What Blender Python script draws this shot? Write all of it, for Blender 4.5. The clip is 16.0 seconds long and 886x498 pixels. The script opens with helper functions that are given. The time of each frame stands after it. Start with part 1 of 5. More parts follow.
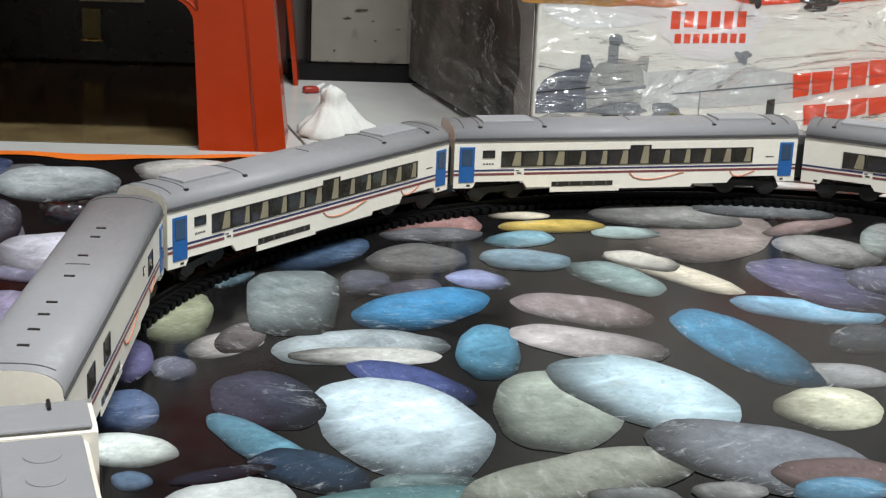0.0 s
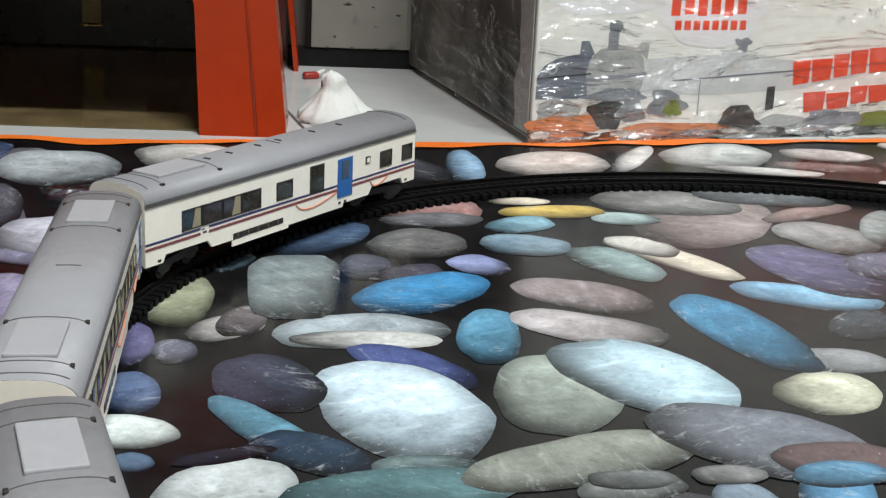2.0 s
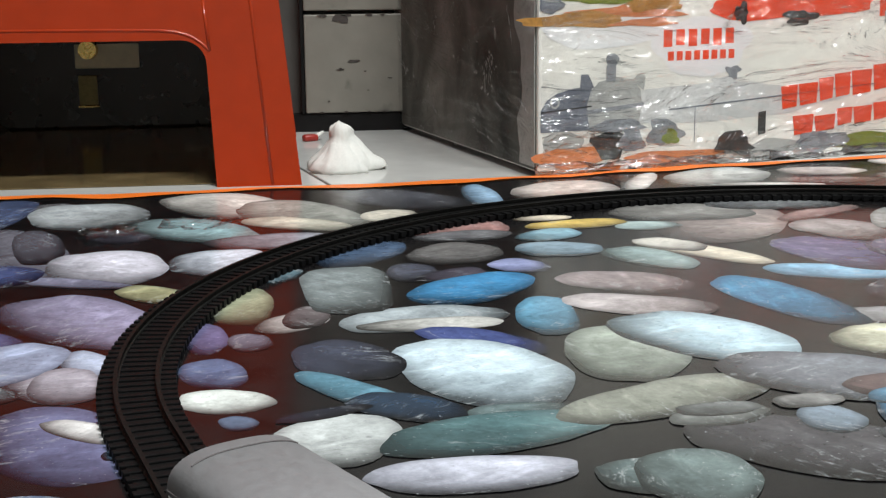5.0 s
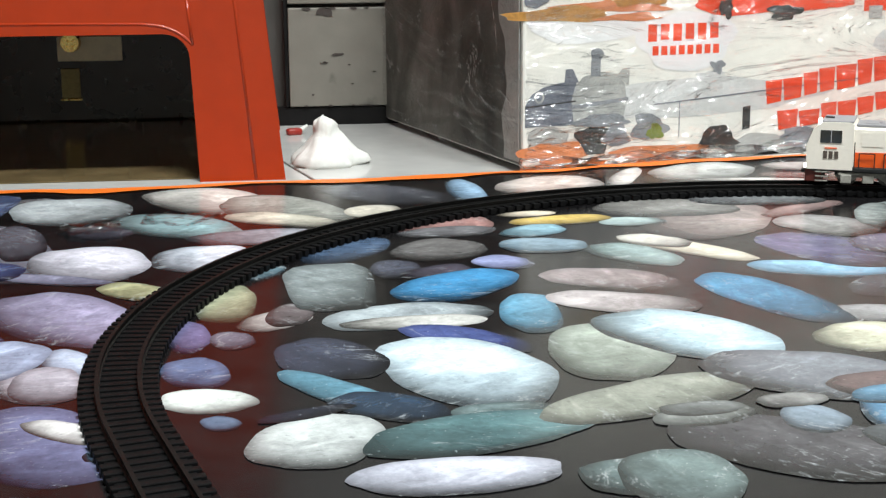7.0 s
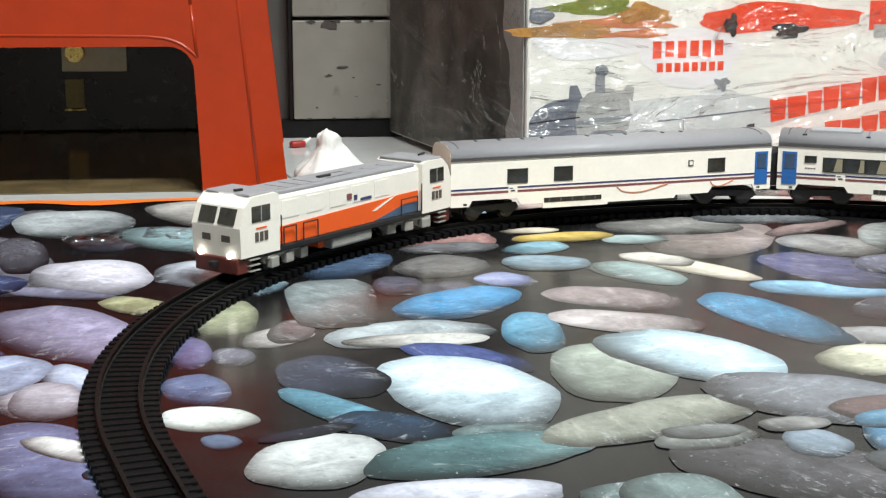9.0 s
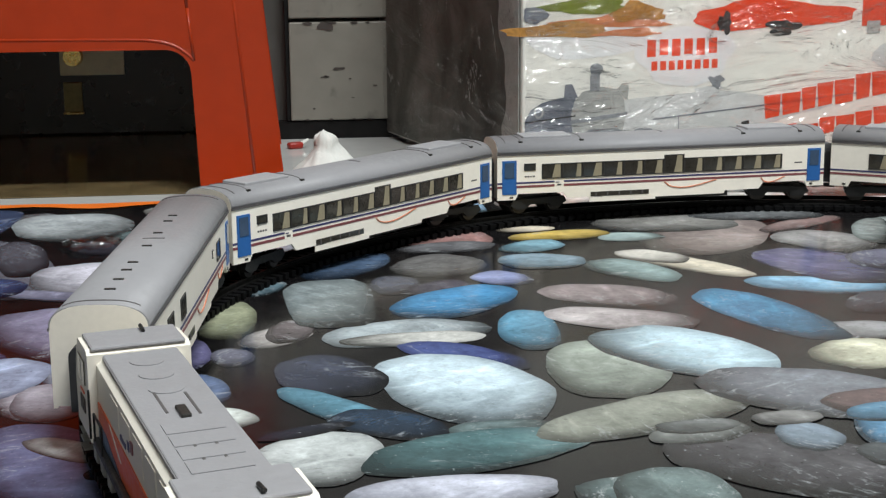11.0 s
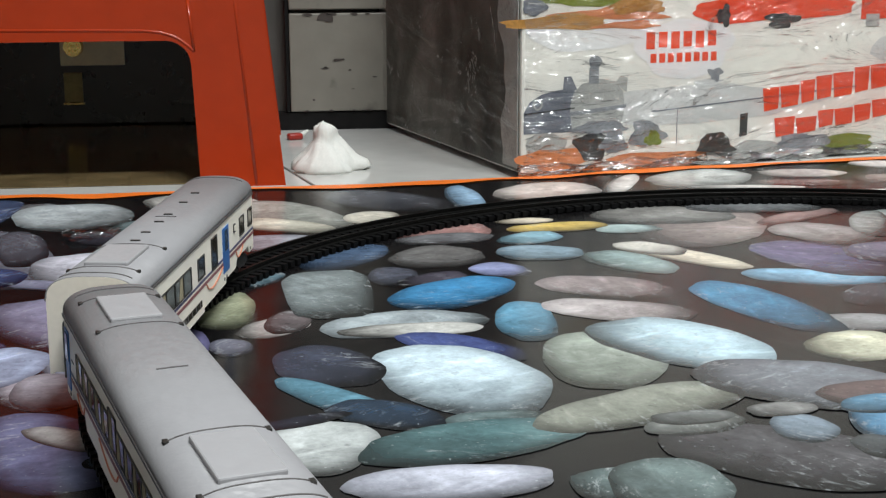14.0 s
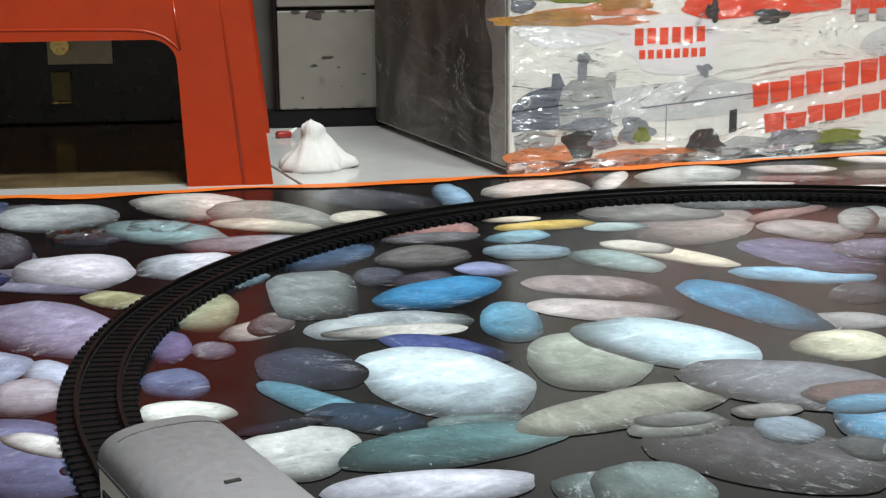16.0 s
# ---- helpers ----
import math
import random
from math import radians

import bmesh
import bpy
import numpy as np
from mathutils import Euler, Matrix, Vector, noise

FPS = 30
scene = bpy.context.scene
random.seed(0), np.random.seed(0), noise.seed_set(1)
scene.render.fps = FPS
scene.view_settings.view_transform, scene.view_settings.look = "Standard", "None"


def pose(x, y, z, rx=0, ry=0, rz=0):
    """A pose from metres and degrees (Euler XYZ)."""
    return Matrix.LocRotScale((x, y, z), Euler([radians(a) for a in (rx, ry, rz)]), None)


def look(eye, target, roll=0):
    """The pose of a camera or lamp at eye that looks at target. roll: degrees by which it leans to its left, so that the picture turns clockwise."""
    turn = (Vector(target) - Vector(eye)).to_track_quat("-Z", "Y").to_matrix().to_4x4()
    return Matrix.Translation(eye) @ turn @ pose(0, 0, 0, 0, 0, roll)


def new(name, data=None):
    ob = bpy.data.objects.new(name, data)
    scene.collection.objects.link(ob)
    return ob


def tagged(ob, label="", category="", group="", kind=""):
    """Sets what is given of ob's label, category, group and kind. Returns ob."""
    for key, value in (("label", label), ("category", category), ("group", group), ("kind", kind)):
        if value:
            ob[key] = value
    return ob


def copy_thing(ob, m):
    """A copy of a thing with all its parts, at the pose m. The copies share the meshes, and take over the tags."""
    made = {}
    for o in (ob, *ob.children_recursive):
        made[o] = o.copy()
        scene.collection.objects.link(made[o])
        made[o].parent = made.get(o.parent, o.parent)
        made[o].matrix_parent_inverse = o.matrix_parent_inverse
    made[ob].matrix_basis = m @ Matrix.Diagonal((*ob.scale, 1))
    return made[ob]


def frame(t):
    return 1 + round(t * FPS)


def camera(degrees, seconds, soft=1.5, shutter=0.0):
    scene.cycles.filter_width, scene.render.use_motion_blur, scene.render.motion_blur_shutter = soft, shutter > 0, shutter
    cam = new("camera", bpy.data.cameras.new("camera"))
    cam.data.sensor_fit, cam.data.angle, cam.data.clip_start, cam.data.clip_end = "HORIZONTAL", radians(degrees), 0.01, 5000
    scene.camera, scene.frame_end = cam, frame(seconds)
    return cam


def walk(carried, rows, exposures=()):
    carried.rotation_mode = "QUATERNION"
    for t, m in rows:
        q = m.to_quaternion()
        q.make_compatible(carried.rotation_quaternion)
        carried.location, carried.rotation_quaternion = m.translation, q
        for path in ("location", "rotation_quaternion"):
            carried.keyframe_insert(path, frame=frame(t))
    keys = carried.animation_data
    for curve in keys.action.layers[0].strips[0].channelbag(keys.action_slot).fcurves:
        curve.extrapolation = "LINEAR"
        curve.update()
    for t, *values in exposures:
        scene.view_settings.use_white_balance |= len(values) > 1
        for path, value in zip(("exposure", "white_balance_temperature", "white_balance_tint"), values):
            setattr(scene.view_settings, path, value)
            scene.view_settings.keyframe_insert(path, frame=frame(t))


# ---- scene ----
# Eye: metres, then yaw, pitch and roll in degrees.
cam = camera(33.91, 16.0, soft=1.3)
ROWS = [
    (0, -0.0517, -0.0873, 0.2338, -3.415, -16.550, -2.309),
    (0.5, -0.0524, -0.0877, 0.2338, -3.493, -16.836, -2.192),
    (1, -0.0529, -0.0900, 0.2342, -3.570, -17.000, -2.048),
    (1.5, -0.0530, -0.0887, 0.2328, -3.516, -17.049, -2.546),
    (2, -0.0530, -0.0890, 0.2321, -3.425, -16.996, -2.532),
    (2.5, -0.0639, -0.0942, 0.2294, -1.907, -16.830, -2.037),
    (3, -0.0704, -0.0983, 0.2193, -0.849, -16.646, -1.997),
    (3.5, -0.0749, -0.0961, 0.2096, -1.395, -15.838, -0.909),
    (4, -0.0895, -0.0943, 0.1776, -1.209, -13.778, 0.582),
    (4.5, -0.0948, -0.1108, 0.1759, -3.147, -13.010, 0.059),
    (5, -0.1051, -0.1252, 0.1770, -6.309, -12.167, 0.570),
    (7.5, -0.1040, -0.1220, 0.1798, -6.920, -12.586, 0.364),
    (8, -0.1042, -0.1223, 0.1802, -6.980, -12.544, 0.246),
    (8.5, -0.1044, -0.1199, 0.1819, -6.677, -12.162, -0.146),
    (11, -0.1031, -0.1271, 0.1848, -6.799, -12.194, 0.426),
    (11.5, -0.1045, -0.1286, 0.1835, -6.874, -12.442, 0.693),
    (12, -0.1051, -0.1310, 0.1848, -6.774, -12.401, 0.375),
    (12.5, -0.1046, -0.1300, 0.1844, -6.593, -12.386, 0.262),
    (13, -0.1050, -0.1313, 0.1856, -6.605, -12.421, 0.377),
    (13.5, -0.1035, -0.1318, 0.1856, -6.740, -12.493, 0.636),
    (14, -0.1022, -0.1300, 0.1854, -6.740, -12.535, 0.238),
    (14.5, -0.0994, -0.1285, 0.1858, -6.833, -12.645, 0.577),
    (15, -0.0984, -0.1286, 0.1862, -7.124, -12.730, 0.753),
    (15.5, -0.0976, -0.1283, 0.1871, -7.117, -12.825, 0.669),
    (16, -0.0957, -0.1255, 0.1873, -6.944, -12.759, 0.516),
]
walk(cam, [(t, pose(x, y, z, 90 + pitch, roll, yaw)) for t, x, y, z, yaw, pitch, roll in ROWS],
     exposures=[(0, -0.05, 6350, 9), (2.0, -0.04, 6300, 9), (3.5, 0.02, 6200, 10), (5.0, 0.03, 6450, 10), (7.5, 0.46, 6350, 8), (8.5, 0.47, 6350, 8),
                (11.0, -0.09, 6350, 9), (14.0, -0.07, 6350, 9), (14.7, 0.07, 6330, 8), (16.0, 0.11, 6320, 8)])

# ---- light: one ceiling lamp in a closed room with pale walls ----
world = bpy.data.worlds.new("world")
scene.world = world
world.use_nodes = True
world.node_tree.nodes["Background"].inputs[0].default_value = (0.9, 0.95, 1.0, 1)
world.node_tree.nodes["Background"].inputs[1].default_value = 0.25
scene.view_settings.exposure = 0.0


def lamp(name, place, target, size, size_y, watts, colour):
    data = bpy.data.lights.new(name, "AREA")
    data.shape, data.size, data.size_y = "RECTANGLE", size, size_y
    data.energy, data.color = watts, colour
    ob = new(name, data)
    ob.matrix_basis = look(place, target)
    return ob


lamp("ceiling_lamp_light", (0.52, -0.30, 2.33), (0.52, -0.30, 0.0), 1.1, 0.25, 97, (0.965, 0.99, 0.975))


# ---- materials ----
def srgb(r, g, b):
    return tuple(((c / 255 + 0.055) / 1.055) ** 2.4 if c > 10 else c / 255 / 12.92 for c in (r, g, b))


def material(name, colour, rough=0.5, metal=0.0, vary=0.12, scale=40.0, bump=0.0, bump_scale=200.0, spots=0.0, spec=0.5, coat=0.0, stretch=None):
    """Principled paint with colour variation at two scales and fine relief."""
    m = bpy.data.materials.new(name)
    m.use_nodes = True
    nt = m.node_tree
    p = nt.nodes["Principled BSDF"]
    co = nt.nodes.new("ShaderNodeTexCoord")
    source = co.outputs["Object"]
    if stretch:
        mp = nt.nodes.new("ShaderNodeMapping")
        mp.inputs["Scale"].default_value = stretch
        nt.links.new(source, mp.inputs[0])
        source = mp.outputs[0]
    n1 = nt.nodes.new("ShaderNodeTexNoise")
    n1.inputs["Scale"].default_value, n1.inputs["Detail"].default_value = scale, 6
    n2 = nt.nodes.new("ShaderNodeTexNoise")
    n2.inputs["Scale"].default_value, n2.inputs["Detail"].default_value = scale * 7, 3
    nt.links.new(source, n1.inputs["Vector"])
    nt.links.new(source, n2.inputs["Vector"])
    add = nt.nodes.new("ShaderNodeMath")
    add.operation = "ADD"
    nt.links.new(n1.outputs["Fac"], add.inputs[0])
    nt.links.new(n2.outputs["Fac"], add.inputs[1])
    ramp = nt.nodes.new("ShaderNodeMapRange")
    ramp.inputs["From Min"].default_value, ramp.inputs["From Max"].default_value = 0.7, 1.3
    ramp.inputs["To Min"].default_value, ramp.inputs["To Max"].default_value = 1 - vary, 1 + vary
    nt.links.new(add.outputs[0], ramp.inputs["Value"])
    mul = nt.nodes.new("ShaderNodeVectorMath")
    mul.operation = "MULTIPLY"
    mul.inputs[0].default_value = colour[:3]
    nt.links.new(ramp.outputs[0], mul.inputs[1])
    last = mul.outputs[0]
    if spots:
        n3 = nt.nodes.new("ShaderNodeTexNoise")
        n3.inputs["Scale"].default_value, n3.inputs["Detail"].default_value = scale * 2.3, 8
        nt.links.new(source, n3.inputs["Vector"])
        r3 = nt.nodes.new("ShaderNodeMapRange")
        r3.inputs["From Min"].default_value, r3.inputs["From Max"].default_value = 0.60, 0.68
        r3.inputs["To Min"].default_value, r3.inputs["To Max"].default_value = 1.0, 1 - spots
        nt.links.new(n3.outputs["Fac"], r3.inputs["Value"])
        m3 = nt.nodes.new("ShaderNodeVectorMath")
        m3.operation = "MULTIPLY"
        nt.links.new(last, m3.inputs[0])
        nt.links.new(r3.outputs[0], m3.inputs[1])
        last = m3.outputs[0]
    nt.links.new(last, p.inputs["Base Color"])
    rr = nt.nodes.new("ShaderNodeMapRange")
    rr.inputs["From Min"].default_value, rr.inputs["From Max"].default_value = 0.3, 0.7
    rr.inputs["To Min"].default_value, rr.inputs["To Max"].default_value = max(0.02, rough * 0.8), min(1, rough * 1.2)
    nt.links.new(n2.outputs["Fac"], rr.inputs["Value"])
    nt.links.new(rr.outputs[0], p.inputs["Roughness"])
    p.inputs["Metallic"].default_value = metal
    p.inputs["Specular IOR Level"].default_value = spec
    p.inputs["Coat Weight"].default_value = coat
    p.inputs["Coat Roughness"].default_value = 0.12
    if bump:
        n4 = nt.nodes.new("ShaderNodeTexNoise")
        n4.inputs["Scale"].default_value, n4.inputs["Detail"].default_value = bump_scale, 4
        nt.links.new(co.outputs["Object"], n4.inputs["Vector"])
        b = nt.nodes.new("ShaderNodeBump")
        b.inputs["Strength"].default_value, b.inputs["Distance"].default_value = bump, 0.001
        nt.links.new(n4.outputs["Fac"], b.inputs["Height"])
        nt.links.new(b.outputs[0], p.inputs["Normal"])
    return m


def glow(name, colour, strength):
    m = bpy.data.materials.new(name)
    m.use_nodes = True
    p = m.node_tree.nodes["Principled BSDF"]
    p.inputs["Base Color"].default_value = (*colour, 1)
    p.inputs["Emission Color"].default_value = (*colour, 1)
    p.inputs["Emission Strength"].default_value = strength
    return m


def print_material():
    """The mat's printed pebbles: ink tones in uneven patches, grains and pale veins, the stones' rim shade and light
    side printed in, under gloss vinyl.
    """
    m = bpy.data.materials.new("pebble_print")
    m.use_nodes = True
    nt = m.node_tree
    p = nt.nodes["Principled BSDF"]
    link = nt.links.new

    def node(kind, **k):
        n = nt.nodes.new(kind)
        for key, v in k.items():
            n.inputs[key.replace("_", " ")].default_value = v
        return n

    def mapped(src, a, b, c, d):
        n = node("ShaderNodeMapRange", From_Min=a, From_Max=b, To_Min=c, To_Max=d)
        link(src, n.inputs["Value"])
        return n.outputs[0]

    def times(a, b):
        n = nt.nodes.new("ShaderNodeVectorMath")
        n.operation = "MULTIPLY"
        link(a, n.inputs[0])
        link(b, n.inputs[1])
        return n.outputs[0]

    info = nt.nodes.new("ShaderNodeObjectInfo")
    co = nt.nodes.new("ShaderNodeTexCoord")
    shift = nt.nodes.new("ShaderNodeVectorMath")
    shift.operation = "ADD"
    seed = nt.nodes.new("ShaderNodeVectorMath")
    seed.operation = "SCALE"
    seed.inputs[0].default_value = (7.3, 3.1, 5.7)
    link(info.outputs["Random"], seed.inputs["Scale"])
    link(co.outputs["Object"], shift.inputs[0])
    link(seed.outputs[0], shift.inputs[1])
    big = node("ShaderNodeTexNoise", Scale=28.0, Detail=5.0, Distortion=0.8)
    fine = node("ShaderNodeTexNoise", Scale=330.0, Detail=4.0, Roughness=0.7)
    link(shift.outputs[0], big.inputs["Vector"])
    link(shift.outputs[0], fine.inputs["Vector"])
    stretch = nt.nodes.new("ShaderNodeMapping")
    stretch.inputs["Scale"].default_value = (30, 75, 1)
    spin = nt.nodes.new("ShaderNodeVectorRotate")
    spin.rotation_type = "Z_AXIS"
    angle = nt.nodes.new("ShaderNodeMath")
    angle.operation = "MULTIPLY"
    angle.inputs[1].default_value = 6.283
    link(info.outputs["Random"], angle.inputs[0])
    link(shift.outputs[0], spin.inputs["Vector"])
    link(angle.outputs[0], spin.inputs["Angle"])
    link(spin.outputs[0], stretch.inputs["Vector"])
    vein = node("ShaderNodeTexNoise", Scale=1.0, Detail=6.0, Distortion=1.2)
    link(stretch.outputs[0], vein.inputs["Vector"])
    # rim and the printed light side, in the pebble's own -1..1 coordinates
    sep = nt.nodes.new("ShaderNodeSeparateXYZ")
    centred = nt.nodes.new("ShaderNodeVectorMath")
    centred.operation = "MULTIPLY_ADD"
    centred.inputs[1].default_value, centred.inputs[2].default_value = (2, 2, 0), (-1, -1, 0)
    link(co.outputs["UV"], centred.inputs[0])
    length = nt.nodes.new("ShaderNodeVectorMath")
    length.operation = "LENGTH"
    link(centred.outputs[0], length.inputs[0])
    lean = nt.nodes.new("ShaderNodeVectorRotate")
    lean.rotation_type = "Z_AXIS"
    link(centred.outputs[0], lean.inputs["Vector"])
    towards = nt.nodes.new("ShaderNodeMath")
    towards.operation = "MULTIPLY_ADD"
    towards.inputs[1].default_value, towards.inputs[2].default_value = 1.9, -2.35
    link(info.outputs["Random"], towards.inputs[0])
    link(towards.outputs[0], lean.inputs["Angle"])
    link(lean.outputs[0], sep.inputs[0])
    mottle = node("ShaderNodeTexNoise", Scale=95.0, Detail=9.0, Roughness=0.72, Distortion=0.5)
    link(shift.outputs[0], mottle.inputs["Vector"])
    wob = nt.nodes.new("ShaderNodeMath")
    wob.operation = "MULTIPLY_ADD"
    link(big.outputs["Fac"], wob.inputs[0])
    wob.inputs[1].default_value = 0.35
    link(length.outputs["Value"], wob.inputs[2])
    rim_mottled = nt.nodes.new("ShaderNodeMath")
    rim_mottled.operation = "MULTIPLY_ADD"
    link(mottle.outputs["Fac"], rim_mottled.inputs[0])
    rim_mottled.inputs[1].default_value = 0.7
    link(wob.outputs[0], rim_mottled.inputs[2])
    tone = times(info.outputs["Color"], mapped(big.outputs["Fac"], 0.34, 0.66, 0.70, 1.16))
    tone = times(tone, mapped(fine.outputs["Fac"], 0.32, 0.68, 0.88, 1.11))
    tone = times(tone, mapped(mottle.outputs["Fac"], 0.36, 0.64, 0.80, 1.14))
    tone = times(tone, mapped(vein.outputs["Fac"], 0.54, 0.74, 0.97, 1.4))
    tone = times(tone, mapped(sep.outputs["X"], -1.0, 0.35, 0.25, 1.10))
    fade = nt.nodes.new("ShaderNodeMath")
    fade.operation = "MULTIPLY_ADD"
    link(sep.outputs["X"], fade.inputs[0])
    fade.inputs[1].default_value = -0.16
    link(rim_mottled.outputs[0], fade.inputs[2])
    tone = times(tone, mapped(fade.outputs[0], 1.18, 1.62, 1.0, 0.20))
    fleck = node("ShaderNodeTexNoise", Scale=520.0, Detail=2.0)
    link(shift.outputs[0], fleck.inputs["Vector"])
    dots = nt.nodes.new("ShaderNodeMix")
    dots.data_type = "RGBA"
    link(mapped(fleck.outputs["Fac"], 0.69, 0.77, 0.0, 0.35), dots.inputs[0])
    scrape = node("ShaderNodeTexNoise", Scale=2.4, Detail=9.0, Roughness=0.78, Distortion=0.6)
    link(stretch.outputs[0], scrape.inputs["Vector"])
    pale = nt.nodes.new("ShaderNodeMix")
    pale.data_type = "RGBA"
    patch = nt.nodes.new("ShaderNodeMath")
    patch.operation = "MULTIPLY"
    link(mapped(scrape.outputs["Fac"], 0.53, 0.63, 0.0, 0.45), patch.inputs[0])
    link(mapped(big.outputs["Fac"], 0.48, 0.60, 0.0, 1.0), patch.inputs[1])
    link(patch.outputs[0], pale.inputs[0])
    link(tone, pale.inputs[6])
    pale.inputs[7].default_value = (0.50, 0.53, 0.55, 1)
    link(pale.outputs[2], dots.inputs[6])
    dots.inputs[7].default_value = (0.62, 0.66, 0.68, 1)
    pits = node("ShaderNodeTexNoise", Scale=240.0, Detail=3.0)
    link(seed.outputs[0], pits.inputs["Vector"])
    link(shift.outputs[0], pits.inputs["Vector"])
    tone = times(dots.outputs[2], mapped(pits.outputs["Fac"], 0.65, 0.73, 1.0, 0.72))
    link(tone, p.inputs["Base Color"])
    p.inputs["Roughness"].default_value = 0.20
    p.inputs["Specular IOR Level"].default_value = 0.18
    n4 = node("ShaderNodeTexNoise", Scale=14.0, Detail=2.0)
    geo = nt.nodes.new("ShaderNodeNewGeometry")
    link(geo.outputs["Position"], n4.inputs["Vector"])
    b = nt.nodes.new("ShaderNodeBump")
    b.inputs["Strength"].default_value, b.inputs["Distance"].default_value = 0.35, 0.002
    link(n4.outputs["Fac"], b.inputs["Height"])
    link(b.outputs[0], p.inputs["Normal"])
    return m


def film_material(name="clear_film", ior=2.1, rough=0.16, relief=1.0):
    """Clear wrapping film: mostly see-through, the rest a sharp gloss broken by wrinkles."""
    m = bpy.data.materials.new(name)
    m.use_nodes = True
    nt = m.node_tree
    nt.nodes.remove(nt.nodes["Principled BSDF"])
    out = nt.nodes["Material Output"]
    clear = nt.nodes.new("ShaderNodeBsdfTransparent")
    clear.inputs[0].default_value = (0.97, 0.97, 0.97, 1)
    gloss = nt.nodes.new("ShaderNodeBsdfGlossy")
    gloss.inputs["Roughness"].default_value = rough
    mix = nt.nodes.new("ShaderNodeMixShader")
    fres = nt.nodes.new("ShaderNodeFresnel")
    fres.inputs["IOR"].default_value = ior
    co = nt.nodes.new("ShaderNodeTexCoord")
    mp = nt.nodes.new("ShaderNodeMapping")
    mp.inputs["Scale"].default_value = (9, 9, 34)
    mp.inputs["Rotation"].default_value = (0.25, 0.35, 0)
    n = nt.nodes.new("ShaderNodeTexNoise")
    n.inputs["Scale"].default_value, n.inputs["Detail"].default_value, n.inputs["Distortion"].default_value = 1.0, 4, 1.6
    b = nt.nodes.new("ShaderNodeBump")
    b.inputs["Strength"].default_value, b.inputs["Distance"].default_value = relief, 0.04
    nt.links.new(co.outputs["Object"], mp.inputs[0])
    nt.links.new(mp.outputs[0], n.inputs["Vector"])
    nt.links.new(n.outputs["Fac"], b.inputs["Height"])
    nt.links.new(b.outputs[0], gloss.inputs["Normal"])
    nt.links.new(b.outputs[0], fres.inputs["Normal"])
    nt.links.new(fres.outputs[0], mix.inputs[0])
    nt.links.new(clear.outputs[0], mix.inputs[1])
    nt.links.new(gloss.outputs[0], mix.inputs[2])
    nt.links.new(mix.outputs[0], out.inputs["Surface"])
    return m


def cloudy_reflection_material(name, dark, light, scale):
    """A dark carton side with the film's soft cloudy reflections painted in: distorted, streaked upwards, at two
    scales.
    """
    m = bpy.data.materials.new(name)
    m.use_nodes = True
    nt = m.node_tree
    p = nt.nodes["Principled BSDF"]
    co = nt.nodes.new("ShaderNodeTexCoord")
    mp = nt.nodes.new("ShaderNodeMapping")
    mp.inputs["Scale"].default_value, mp.inputs["Rotation"].default_value = (1, 0.8, 0.62), (0.5, 0, 0)
    nt.links.new(co.outputs["Object"], mp.inputs[0])
    mixes = []
    for k, (sc, lo, hi, twist) in enumerate(((scale, 0.36, 0.66, 1.2), (scale * 3.0, 0.30, 0.72, 0.8))):
        n = nt.nodes.new("ShaderNodeTexNoise")
        n.inputs["Scale"].default_value, n.inputs["Detail"].default_value, n.inputs["Distortion"].default_value = sc, 4, twist
        nt.links.new(mp.outputs[0], n.inputs["Vector"])
        r = nt.nodes.new("ShaderNodeMapRange")
        r.inputs["From Min"].default_value, r.inputs["From Max"].default_value = lo, hi
        r.inputs["To Min"].default_value = 0.0 if k == 0 else 0.45
        nt.links.new(n.outputs["Fac"], r.inputs["Value"])
        mixes.append(r.outputs[0])
    mul = nt.nodes.new("ShaderNodeMath")
    mul.operation = "MULTIPLY"
    nt.links.new(mixes[0], mul.inputs[0])
    nt.links.new(mixes[1], mul.inputs[1])
    blend = nt.nodes.new("ShaderNodeMix")
    blend.data_type = "RGBA"
    nt.links.new(mul.outputs[0], blend.inputs[0])
    blend.inputs[6].default_value, blend.inputs[7].default_value = (*dark, 1), (*light, 1)
    nt.links.new(blend.outputs[2], p.inputs["Base Color"])
    p.inputs["Roughness"].default_value = 0.45
    return m


